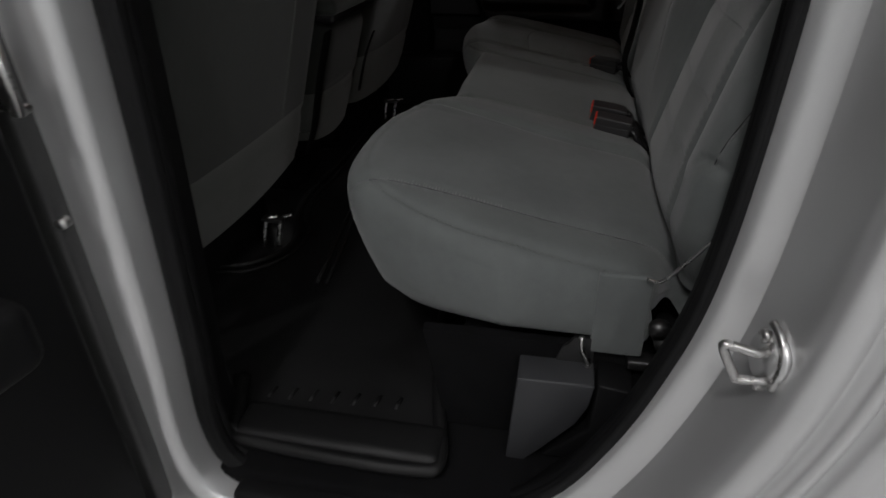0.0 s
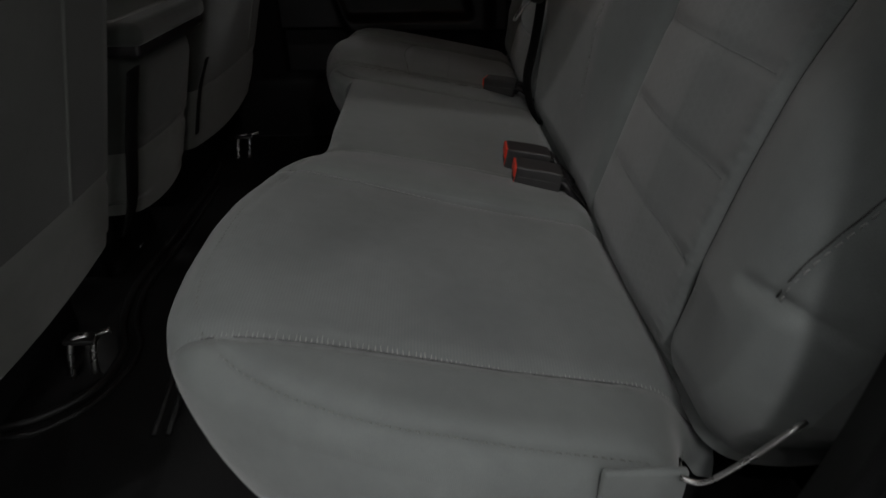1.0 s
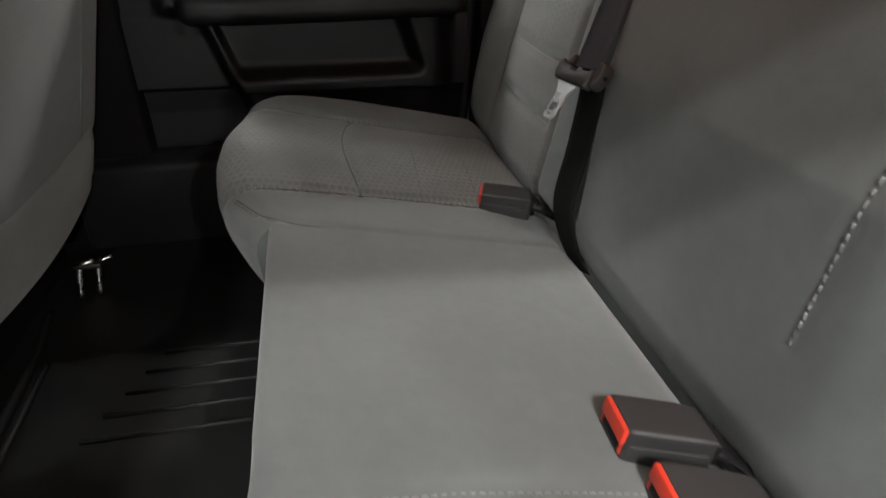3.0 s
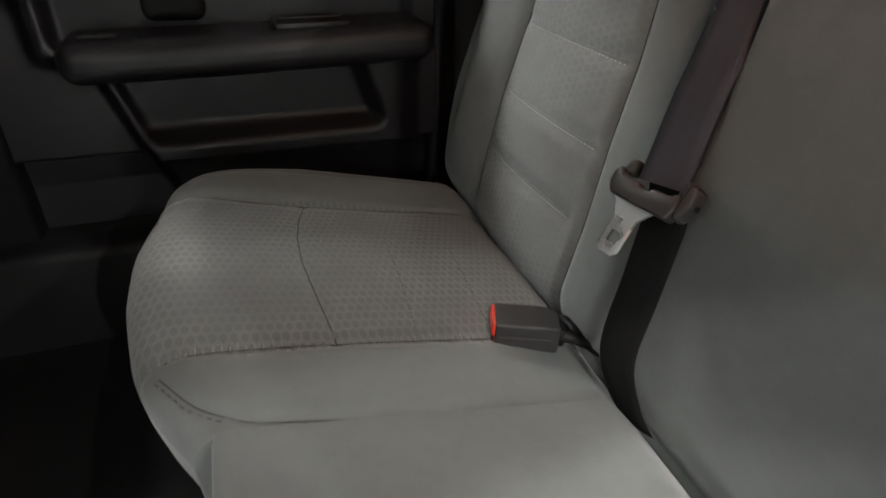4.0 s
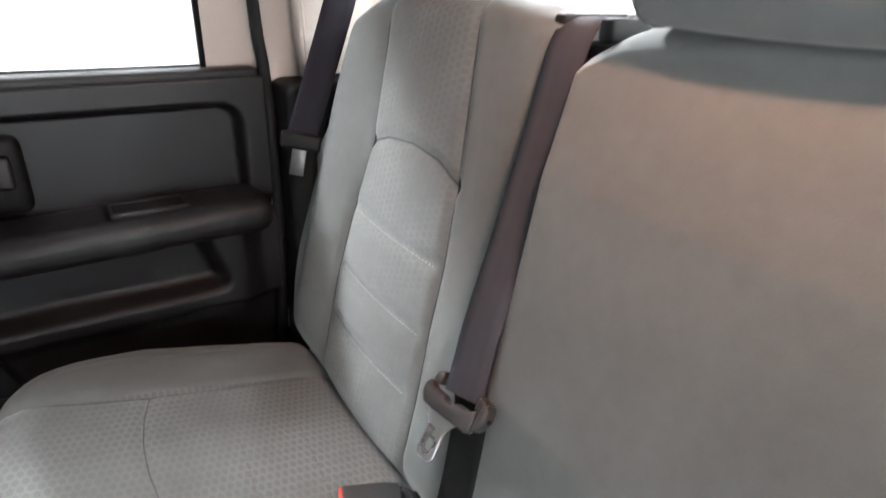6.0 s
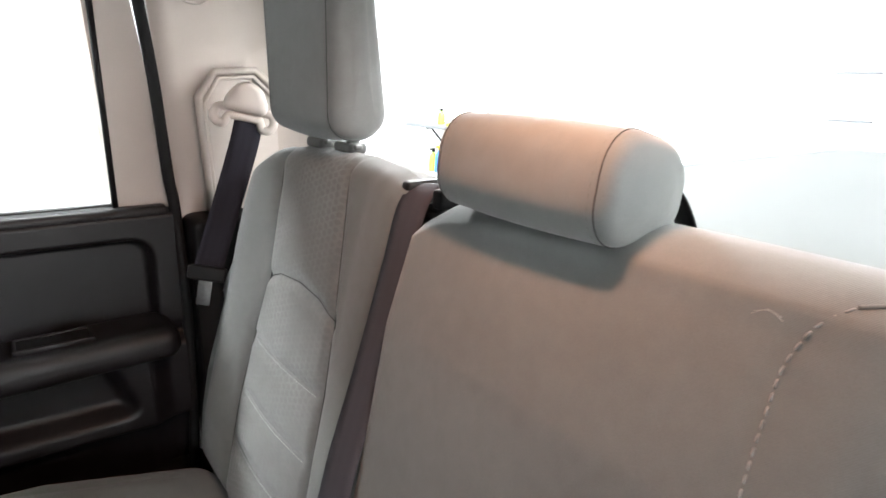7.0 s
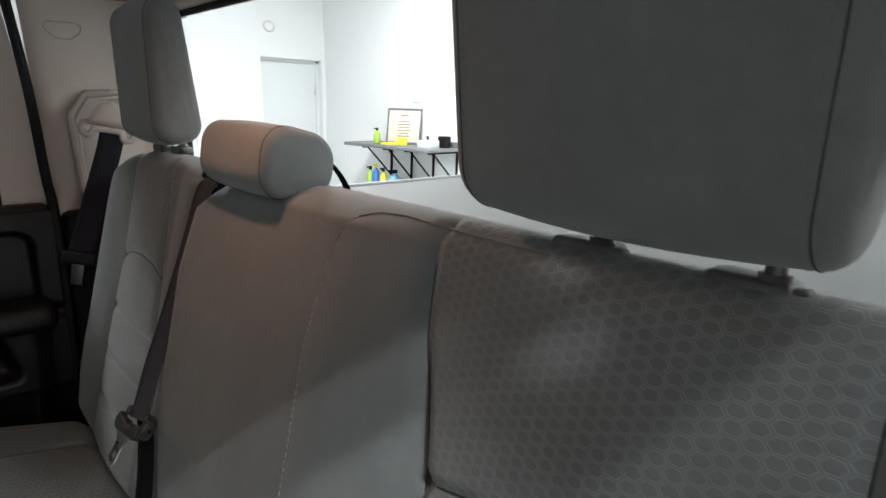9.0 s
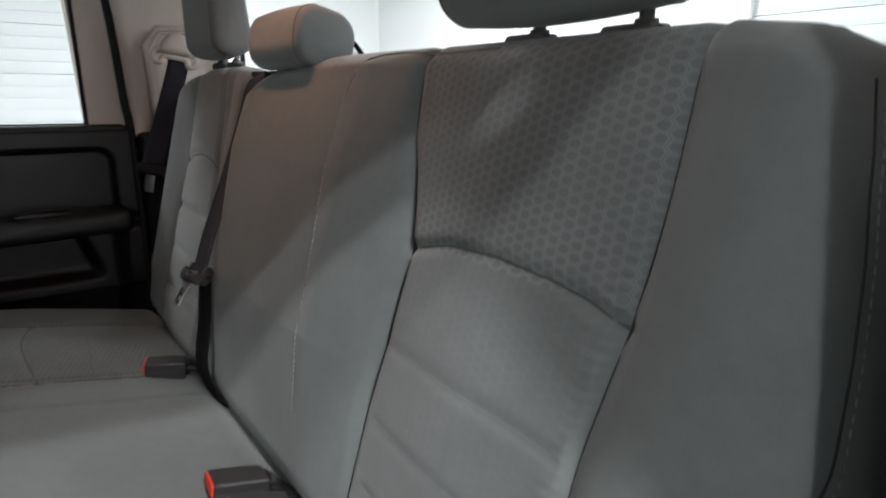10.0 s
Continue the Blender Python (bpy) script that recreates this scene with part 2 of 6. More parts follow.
RED = plain("red_release_button", (0.75, 0.05, 0.025), 0.4, vary=0.06, bump=0.05)
SLEEVE = plain("grey_sleeve_plastic", (0.105, 0.105, 0.10), 0.45, vary=0.1, grain=900, bump=0.2, depth=0.0004)
LATCH_PLASTIC = plain("grey_latch_plastic", (0.041, 0.038, 0.038), 0.45, vary=0.1, grain=900, bump=0.2, depth=0.0004)
STEEL = plain("worn_steel", (0.62, 0.61, 0.60), 0.28, 1.0, vary=0.12, scale=40, grain=300, bump=0.06)
CHROME = plain("chromed_tongue_steel", (0.66, 0.66, 0.67), 0.27, 0.93, vary=0.02, scale=12, grain=400, bump=0.005)
DARK_STEEL = plain("dark_steel", (0.10, 0.10, 0.10), 0.4, 0.9, vary=0.2, scale=30, bump=0.1)
SILVER = plain("silver_car_paint", (0.80, 0.80, 0.80), 0.31, 0.66, vary=0.04, scale=3, grain=1500, bump=0.02, coat=0.5)
# silver paint of the hinge pillar, darkened to stand in for shade
SHADED_SILVER = plain("shaded_silver_paint", (0.085, 0.085, 0.085), 0.4, 0.3, vary=0.1, scale=8, bump=0.03)
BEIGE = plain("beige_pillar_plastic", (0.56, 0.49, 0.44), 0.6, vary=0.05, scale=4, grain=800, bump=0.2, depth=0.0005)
# the pillar's beige again, darkened to paint in the shade of hollows and edges
BEIGE_SHADED = plain("shaded_beige_plastic", (0.47, 0.41, 0.365), 0.65, vary=0.05, scale=4, grain=800, bump=0.2, depth=0.0005)
LINER = plain("headliner_fabric", (0.55, 0.51, 0.48), 0.95, vary=0.06, scale=5, grain=700, bump=0.3)
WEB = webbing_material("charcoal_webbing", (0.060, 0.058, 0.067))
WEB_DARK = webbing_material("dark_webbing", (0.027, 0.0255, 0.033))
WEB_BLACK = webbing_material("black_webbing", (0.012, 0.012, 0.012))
GLASS = glass_material("clear_glass")
WHITE_WALL = plain("white_wall_paint", (0.80, 0.82, 0.82), 0.8, vary=0.03, scale=1.2, grain=90, bump=0.1)
WHITE_DOOR = plain("white_steel_door", (0.72, 0.75, 0.76), 0.5, vary=0.03, scale=1.5, grain=60, bump=0.05)
CONCRETE = plain("grey_shop_floor", (0.46, 0.46, 0.46), 0.35, vary=0.15, scale=1.5, grain=40, bump=0.1)
COVER = plain("grey_bed_cover_vinyl", (0.096, 0.100, 0.099), 0.6, vary=0.24, scale=4.0, grain=500, bump=0.25)
DESK_GREY = plain("grey_desk_laminate", (0.16, 0.17, 0.18), 0.5, vary=0.1, bump=0.1)
PAPER = plain("printed_paper", (0.75, 0.70, 0.55), 0.8, vary=0.06, bump=0.05)
INK = plain("faded_ink", (0.30, 0.22, 0.18), 0.8, vary=0.1, bump=0.05)
GREEN = plain("green_plastic", (0.35, 0.6, 0.06), 0.4, vary=0.1)
YELLOW = plain("yellow_plastic", (0.75, 0.65, 0.05), 0.45, vary=0.1)
BLUE = plain("blue_plastic", (0.05, 0.18, 0.6), 0.4, vary=0.1)
SKY_BLUE = plain("pale_blue_plastic", (0.25, 0.5, 0.62), 0.4, vary=0.1)
WHITE_PLASTIC = plain("white_plastic", (0.75, 0.75, 0.74), 0.45, vary=0.05)
LAMP_WHITE = glowing("strip_diffuser", (0.95, 0.98, 1.0), 6.0)
DOME_GLOW = glowing("dome_lens", (1.0, 0.72, 0.5), 4.0)


# ---- mesh tools ----
def mesh_object(name, verts, faces, material, parent=None, label="", smooth=True, uvs=None):
    me = bpy.data.meshes.new(name)
    me.from_pydata([tuple(v) for v in verts], [], faces)
    if uvs is not None:
        layer = me.uv_layers.new(name="UVMap")
        flat = np.empty(len(me.loops) * 2)
        idx = np.empty(len(me.loops), dtype=int)
        me.loops.foreach_get("vertex_index", idx)
        flat = np.asarray(uvs, float)[idx].ravel()
        layer.data.foreach_set("uv", flat)
    me.materials.append(material)
    me.polygons.foreach_set("use_smooth", [smooth] * len(me.polygons))
    me.update()
    ob = new(name, me)
    if parent:
        ob.parent = parent
    if label:
        ob["label"] = label
    return ob


def empty_thing(name, place, label, category, group="", kind=""):
    ob = new(name)
    ob.location = place
    ob.empty_display_size = 0.05
    return tagged(ob, label, category, group, kind)


def under(ob, parent):
    """Parent ob and keep its place."""
    ob.parent = parent
    place, top = Matrix.Identity(4), parent
    while top:
        place = top.matrix_parent_inverse @ top.matrix_basis @ place if top.parent else top.matrix_basis @ place
        top = top.parent
    ob.matrix_parent_inverse = place.inverted()
    return ob


def part(name, geo, material, parent=None, label="", smooth=True):
    """geo: (verts, faces) or (verts, faces, uvs), in world metres; one mesh object under parent."""
    ob = mesh_object(name, geo[0], geo[1], material, None, label, smooth, geo[2] if len(geo) > 2 else None)
    if parent:
        under(ob, parent)
    return ob


def joined(*geos):
    verts, faces = [], []
    for g in geos:
        k = len(verts)
        verts.extend(tuple(v) for v in g[0])
        faces.extend(tuple(i + k for i in f) for f in g[1])
    return verts, faces


def moved(geo, m):
    return [tuple(m @ Vector(v)) for v in geo[0]], *geo[1:]


def round_point(p, half, r, bulge=0.0):
    """Where a point of a box's surface lies once its edges are rounded and its faces swollen."""
    inner = half - r
    q = np.clip(p, -inner, inner)
    d = p - q
    ln = np.linalg.norm(d)
    w = q + (d / ln * r if ln > 1e-9 else 0)
    if bulge:
        u = p / half
        w = w * (1 + bulge * np.array([(1 - u[1] ** 2) * (1 - u[2] ** 2), (1 - u[0] ** 2) * (1 - u[2] ** 2), (1 - u[0] ** 2) * (1 - u[1] ** 2)]))
    return w


def rbox(centre, size, r=0.005, n=3, bulge=0.0):
    """A box with rounded edges: n steps round each edge; bulge swells the faces."""
    half = np.array(size) / 2
    r = min(r, half.min() * 0.999)
    inner = half - r
    axis = [np.concatenate([-inner[k] - r * np.cos(np.linspace(0, math.pi / 2, n + 1)), inner[k] + r * np.sin(np.linspace(0, math.pi / 2, n + 1))]) for k in range(3)]
    if bulge:
        axis = [np.unique(np.concatenate([a, np.linspace(-inner[k], inner[k], 9)]).round(6)) for k, a in enumerate(axis)]
    verts, index, faces = [], {}, []

    def vid(p):
        key = tuple(np.round(p, 6))
        if key not in index:
            index[key] = len(verts)
            verts.append(tuple(round_point(p, half, r, bulge) + np.array(centre)))
        return index[key]

    for k in range(3):
        i, j = (k + 1) % 3, (k + 2) % 3
        for side in (-1, 1):
            for a in range(len(axis[i]) - 1):
                for b in range(len(axis[j]) - 1):
                    quad = []
                    for da, db in ((0, 0), (1, 0), (1, 1), (0, 1)):
                        p = np.zeros(3)
                        p[k], p[i], p[j] = side * half[k], axis[i][a + da], axis[j][b + db]
                        quad.append(vid(p))
                    if side < 0:
                        quad.reverse()
                    if len(set(quad)) >= 3:
                        faces.append(tuple(dict.fromkeys(quad)))
    return verts, faces


def tube(points, radius, sides=10, closed=False, caps=True):
    pts = [Vector(p) for p in points]
    verts, faces = [], []
    prev = None
    n = len(pts)
    for i, p in enumerate(pts):
        a = pts[i - 1] if (i > 0 or closed) else p
        b = pts[(i + 1) % n] if (i < n - 1 or closed) else p
        d = (b - a).normalized()
        if prev is None:
            side = d.orthogonal().normalized()
        else:
            side = (prev - d * prev.dot(d)).normalized()
        prev = side
        up = d.cross(side)
        r = radius[i] if isinstance(radius, (list, tuple)) else radius
        for k in range(sides):
            a2 = 2 * math.pi * k / sides
            verts.append(tuple(p + side * math.cos(a2) * r + up * math.sin(a2) * r))
    for i in range(n if closed else n - 1):
        for k in range(sides):
            a0, a1 = i * sides + k, i * sides + (k + 1) % sides
            b0, b1 = ((i + 1) % n) * sides + k, ((i + 1) % n) * sides + (k + 1) % sides
            faces.append((a0, a1, b1, b0))
    if caps and not closed:
        faces.append(tuple(reversed(range(sides))))
        faces.append(tuple(range((n - 1) * sides, n * sides)))
    return verts, faces


def smooth_path(points, steps=8):
    """Catmull-Rom through the points."""
    p = [Vector(q) for q in points]
    p = [p[0] * 2 - p[1]] + p + [p[-1] * 2 - p[-2]]
    out = []
    for i in range(1, len(p) - 2):
        for s in range(steps):
            t = s / steps
            a, b, c, d = p[i - 1], p[i], p[i + 1], p[i + 2]
            out.append(0.5 * ((2 * b) + (c - a) * t + (2 * a - 5 * b + 4 * c - d) * t * t + (3 * b - a - 3 * c + d) * t ** 3))
    out.append(p[-2])
    return out


def ribbon(points, across, width, thick=0.0016, cols=4):
    """A belt of the given width along points; across: one vector, or one a point. UVs in metres."""
    pts = [Vector(p) for p in points]
    verts, uvs, faces = [], [], []
    run = 0.0
    n = len(pts)
    for i, p in enumerate(pts):
        a = Vector(across[i] if isinstance(across[0], (list, tuple, Vector)) else across).normalized()
        d = (pts[min(i + 1, n - 1)] - pts[max(i - 1, 0)]).normalized()
        a = (a - d * a.dot(d)).normalized()
        nrm = a.cross(d).normalized()
        if i:
            run += (p - pts[i - 1]).length
        for s in (1, -1):
            for c in range(cols + 1):
                w = (c / cols - 0.5) * width
                lift = thick / 2 * s * (0.5 if c in (0, cols) else 1)
                verts.append(tuple(p + a * w + nrm * lift))
                uvs.append((w, run))
    m = 2 * (cols + 1)
    for i in range(n - 1):
        b0, b1 = i * m, (i + 1) * m
        for c in range(cols):
            faces.append((b0 + c, b0 + c + 1, b1 + c + 1, b1 + c))
            q = cols + 1
            faces.append((b1 + q + c, b1 + q + c + 1, b0 + q + c + 1, b0 + q + c))
        faces.append((b0, b1, b1 + cols + 1, b0 + cols + 1))
        faces.append((b0 + cols, b0 + 2 * cols + 1, b1 + 2 * cols + 1, b1 + cols))
    return verts, faces, uvs


def slab(outline, axis, lo, hi):
    """A plate: a polygon in the plane across axis, from lo to hi along it."""
    verts, faces = [], []
    n = len(outline)
    for v in (lo, hi):
        for a, b in outline:
            verts.append({"x": (v, a, b), "y": (a, v, b), "z": (a, b, v)}[axis])
    faces.append(tuple(range(n)))
    faces.append(tuple(reversed(range(n, 2 * n))))
    for i in range(n):
        j = (i + 1) % n
        faces.append((i, i + n, j + n, j))
    return verts, faces


def box(x0, x1, y0, y1, z0, z1, r=0.004, n=2):
    return rbox(((x0 + x1) / 2, (y0 + y1) / 2, (z0 + z1) / 2), (abs(x1 - x0), abs(y1 - y0), abs(z1 - z0)), r, n)


def sweep(path, normals, profile, flip=False):
    """Carry profile rows (out, y) along path of (x, z) with outward normals (x, z)."""
    verts, faces = [], []
    m = len(profile)
    for (x, z), (nx, nz) in zip(path, normals):
        for o, y in profile:
            verts.append((x + nx * o, y, z + nz * o))
    for i in range(len(path) - 1):
        for k in range(m - 1):
            f = (i * m + k, i * m + k + 1, (i + 1) * m + k + 1, (i + 1) * m + k)
            faces.append(tuple(reversed(f)) if flip else f)
    return verts, faces


def grid_faces(rows, cols, flip=False):
    out = []
    for i in range(rows - 1):
        for j in range(cols - 1):
            f = (i * cols + j, i * cols + j + 1, (i + 1) * cols + j + 1, (i + 1) * cols + j)
            out.append(tuple(reversed(f)) if flip else f)
    return out


def sub_grid(P, UV, r0, r1, c0, c1, flip=False):
    """Rows r0..r1 and columns c0..c1 (both included) of a grid of points."""
    V = P[r0:r1 + 1, c0:c1 + 1]
    T = UV[r0:r1 + 1, c0:c1 + 1]
    return V.reshape(-1, 3), grid_faces(V.shape[0], V.shape[1], flip), T.reshape(-1, 2)


def stitches(points, normal, length=0.0055, gap=0.0035, radius=0.0009, lift=0.0006, offset=0.0):
    """A run of separate stitches laid along points, as one mesh."""
    pts = [Vector(p) for p in points]
    nrm = Vector(normal).normalized()
    cum = [0.0]
    for a, b in zip(pts, pts[1:]):
        cum.append(cum[-1] + (b - a).length)

    def at(s):
        s = min(max(s, 0), cum[-1])
        k = max(0, min(len(pts) - 2, int(np.searchsorted(cum, s)) - 1))
        f = (s - cum[k]) / max(1e-9, cum[k + 1] - cum[k])
        return pts[k].lerp(pts[k + 1], f)

    geos = []
    s = 0.002
    while s + length < cum[-1]:
        a, b = at(s), at(s + length)
        side = nrm.cross((b - a).normalized()) * offset
        up = nrm * lift
        geos.append(tube([a + side - nrm * 0.0004, a.lerp(b, 0.25) + side + up, a.lerp(b, 0.75) + side + up, b + side - nrm * 0.0004], radius, 5))
        s += length + gap
    return joined(*geos)


def gauss(d, w):
    return np.exp(-(d / w) ** 2)


def edge_drop(d, r):
    """How far a rounded edge of radius r has fallen at distance d inside its outline."""
    u = np.clip(1 - d / r, 0, 1)
    return r * (1 - np.sqrt(np.clip(1 - u ** 2, 0, 1)))


# ---- the rear bench ----
LEAN_BACK, BACK_X, BACK_Z = 0.25, 0.155, 0.945
N_BACK = Vector((-1, 0, LEAN_BACK)).normalized()


def cushion_top(x):
    return 0.940 - 0.20 * x


def smooth01(t):
    t = np.clip(t, 0, 1)
    return t * t * (3 - 2 * t)


def outline_distance(X, Y, line):
    """Distance of grid points from a polyline of (x, y)."""
    best = np.full(X.shape, 9.0)
    for (ax, ay), (bx, by) in zip(line, line[1:]):
        dx, dy = bx - ax, by - ay
        t = np.clip(((X - ax) * dx + (Y - ay) * dy) / (dx * dx + dy * dy + 1e-12), 0, 1)
        best = np.minimum(best, np.hypot(X - ax - t * dx, Y - ay - t * dy))
    return best


def cushion(knots, counts, front, back_x, radius, seams, bulges, rows=70, foot=0.815, sides=(True, True)):
    """A cushion as a grid from its front edge to the back. knots: (front y, back y) of the seams; front: x of the front edge
    over y; seams: (line of (x, y), depth, width). Returns grid, UVs and the columns at which the knots lie."""
    yf, yb, cols = [], [], [0]
    for (a0, b0), (a1, b1), n in zip(knots, knots[1:], counts):
        for i in range(n):
            f = i / n
            yf.append(a0 + (a1 - a0) * f)
            yb.append(b0 + (b1 - b0) * f)
        cols.append(cols[-1] + n)
    yf.append(knots[-1][0])
    yb.append(knots[-1][1])
    yf, yb = np.array(yf), np.array(yb)
    fine = np.linspace(front[0][0] - 0.05, front[-1][0] + 0.05, 600)
    edge = np.interp(fine, [p[0] for p in front], [p[1] for p in front])
    kern = np.exp(-(np.arange(-40, 41) * (fine[1] - fine[0]) / 0.016) ** 2)
    edge = np.convolve(np.pad(edge, 40, mode="edge"), kern / kern.sum(), mode="valid")
    fx = np.interp(yf, fine, edge)
    t = np.linspace(0, 1, rows) ** 1.25
    X = fx[None, :] + (back_x - fx)[None, :] * t[:, None]
    Y = yf[None, :] + (yb - yf)[None, :] * t[:, None]
    if sides[0]:
        Y = Y + 0.075 * smooth01((X - 0.122) / 0.045) * np.clip(1 - (Y - yf[0]) / 0.12, 0, 1)
    line = list(zip(fx, yf))
    if sides[0]:
        line = [(X[i, 0], Y[i, 0]) for i in range(rows - 1, 0, -1)] + line
    if sides[1]:
        line = line + [(back_x, yb[-1])]
    D = outline_distance(X, Y, line)
    Z = cushion_top(X) - edge_drop(D, radius(Y) if callable(radius) else radius)
    for f in bulges:
        Z += f(X, Y, D)
    Z -= 0.042 * np.clip((X - 0.128) / 0.055, 0, 1) ** 2
    for seam, depth, width in seams:
        Z -= depth * gauss(outline_distance(X, Y, seam), width)
    P = np.stack([X, Y, Z], -1)
    return P, np.stack([Y, X], -1), cols


def puckers(line, beside, depth=0.0011, pitch=0.011):
    """Small gathers in the cloth beside a seam."""
    def lift(X, Y, D):
        d = outline_distance(X, Y, line)
        return depth * np.sin(2 * math.pi * X / pitch + 2 * np.sin(40 * X)) * gauss(d - beside, 0.009) * (0.6 + 0.4 * np.sin(23 * X))
    return lift


def skirt(P, loop, foot, centre, steps=9, out=0.006, tuck=0.02):
    """The side of a cushion, from the loop of its edge down to foot, swelling a little and tucked in below."""
    ring = np.array(loop)
    c = np.array(centre)
    d = np.zeros_like(ring)
    tang = np.gradient(ring[:, :2], axis=0)
    nrm = np.stack([tang[:, 1], -tang[:, 0]], -1)
    nrm /= np.linalg.norm(nrm, axis=1)[:, None] + 1e-9
    sign = np.sign(((ring[:, :2] - c[None, :2]) * nrm).sum(1))
    sign[sign == 0] = 1
    nrm *= sign[:, None]
    for _ in range(6):
        nrm[1:-1] = (nrm[:-2] + 2 * nrm[1:-1] + nrm[2:]) / 4
    rows = [ring]
    for k in range(1, steps + 1):
        f = k / steps
        o = out * math.sin(math.pi * min(1, f * 1.15)) - tuck * max(0, f - 0.8) / 0.2
        row = ring.copy()
        row[:, :2] += nrm * o
        row[:, 0] += 0.075 * f ** 1.3 * np.clip(-nrm[:, 0], 0, 1) ** 1.5
        row[:, 2] = ring[:, 2] + (foot - ring[:, 2]) * f
        rows.append(row)
    under_row = rows[-1].copy()
    under_row[:, :2] += (c[None, :2] - under_row[:, :2]) * 0.5
    rows.append(under_row)
    R = np.stack(rows)
    run = np.concatenate([[0], np.cumsum(np.linalg.norm(np.diff(ring, axis=0), axis=1))])
    UV = np.stack([np.broadcast_to(run[None, :], R.shape[:2]), R[:, :, 2]], -1)
    return R.reshape(-1, 3), grid_faces(R.shape[0], R.shape[1]), UV.reshape(-1, 2)


def back_point(y, z, h=0.0):
    return np.array([BACK_X + LEAN_BACK * (z - BACK_Z), y, z]) + np.array(N_BACK) * h


def backrest(knots, counts, zs, outline, radius, relief, seams):
    """A backrest as a grid. knots: for each seam a list of (z, y); relief(Y, Z) lifts the cloth; seams: (line of (y, z), depth, width)."""
    rows = len(zs)
    cols, names = [], [0]
    for a, b, n in zip(knots, knots[1:], counts):
        ya = np.interp(zs, [p[0] for p in a], [p[1] for p in a])
        yb = np.interp(zs, [p[0] for p in b], [p[1] for p in b])
        for i in range(n):
            cols.append(ya + (yb - ya) * i / n)
        names.append(names[-1] + n)
    cols.append(np.interp(zs, [p[0] for p in knots[-1]], [p[1] for p in knots[-1]]))
    Y = np.stack(cols, 1)
    Zr = np.array(zs)[:, None] * np.ones_like(Y)
    top = np.interp(Y, [p[0] for p in outline], [p[1] for p in outline])
    Zb = BACK_Z - 0.06 + (Zr - zs[0]) / (zs[-1] - zs[0]) * (top - (BACK_Z - 0.06))
    Zr = np.where(Zr > 1.25, 1.25 + (Zr - 1.25) / (zs[-1] - 1.25) * (top - 1.25), Zr)
    line = [(Y[i, 0], Zr[i, 0]) for i in range(rows)] + [(Y[-1, j], Zr[-1, j]) for j in range(Y.shape[1])] + [(Y[i, -1], Zr[i, -1]) for i in reversed(range(rows))]
    D = outline_distance(Y, Zr, line[::2] + [line[-1]])
    H = relief(Y, Zr) * np.clip(D / 0.03, 0, 1) - edge_drop(D, radius) - 0.034 * np.clip((0.955 - Zr) / 0.055, 0, 1) ** 2
    for seam, depth, width in seams:
        H -= depth * gauss(outline_distance(Y, Zr, seam), width)
    n = np.array(N_BACK)
    P = np.stack([BACK_X + LEAN_BACK * (Zr - BACK_Z), Y, Zr], -1) + n * H[..., None]
    return P, np.stack([Y, Zr], -1), names


def rim(P, depth=0.11, steps=5):
    """The sides and top of a backrest, running back from the edge of its grid."""
    loop = np.concatenate([P[:, 0], P[-1, 1:], P[-2::-1, -1]])
    n = -np.array(N_BACK)
    c = loop.mean(0)
    rows = []
    for k in range(steps + 1):
        f = k / steps
        row = loop + n * depth * f
        inward = (c - loop) * np.array([0, 1, 1])
        row = row + inward / (np.linalg.norm(inward, axis=1)[:, None] + 1e-9) * 0.018 * f ** 2
        rows.append(row)
    R = np.stack(rows)
    run = np.concatenate([[0], np.cumsum(np.linalg.norm(np.diff(loop, axis=0), axis=1))])
    UV = np.stack([np.broadcast_to(run[None, :], R.shape[:2]), np.broadcast_to(np.linspace(0, depth, steps + 1)[:, None], R.shape[:2])], -1)
    return R.reshape(-1, 3), grid_faces(R.shape[0], R.shape[1]), UV.reshape(-1, 2)


def on_grid(P, flat, line):
    """Points of line (in the grid's two flat coordinates) carried on to the grid's surface, evened along their run."""
    rows, cols = flat.shape[:2]
    out = []
    for q in line:
        q = np.array(q)
        k = int(np.argmin(((flat - q) ** 2).sum(-1)))
        u, v = float(k // cols), float(k % cols)
        for _ in range(8):
            i, j = min(max(int(u), 0), rows - 2), min(max(int(v), 0), cols - 2)
            a, b = u - i, v - j
            f00, f10, f01, f11 = flat[i, j], flat[i + 1, j], flat[i, j + 1], flat[i + 1, j + 1]
            at = f00 * (1 - a) * (1 - b) + f10 * a * (1 - b) + f01 * (1 - a) * b + f11 * a * b
            jac = np.stack([(f10 - f00) * (1 - b) + (f11 - f01) * b, (f01 - f00) * (1 - a) + (f11 - f10) * a], 1)
            if abs(np.linalg.det(jac)) < 1e-12:
                break
            move = np.linalg.solve(jac, q - at)
            u, v = min(max(u + move[0], 0), rows - 1), min(max(v + move[1], 0), cols - 1)
        i, j = min(int(u), rows - 2), min(int(v), cols - 2)
        a, b = u - i, v - j
        out.append(P[i, j] * (1 - a) * (1 - b) + P[i + 1, j] * a * (1 - b) + P[i, j + 1] * (1 - a) * b + P[i + 1, j + 1] * a * b)
    p = np.array(out)
    for _ in range(3):
        p[1:-1] = (p[:-2] + 2 * p[1:-1] + p[2:]) / 4
    return [Vector(q) for q in p]


def fine_line(points, n=60):
    p = np.array(points, float)
    s = np.concatenate([[0], np.cumsum(np.linalg.norm(np.diff(p, axis=0), axis=1))])
    t = np.linspace(0, s[-1], n)
    return list(zip(np.interp(t, s, p[:, 0]), np.interp(t, s, p[:, 1])))


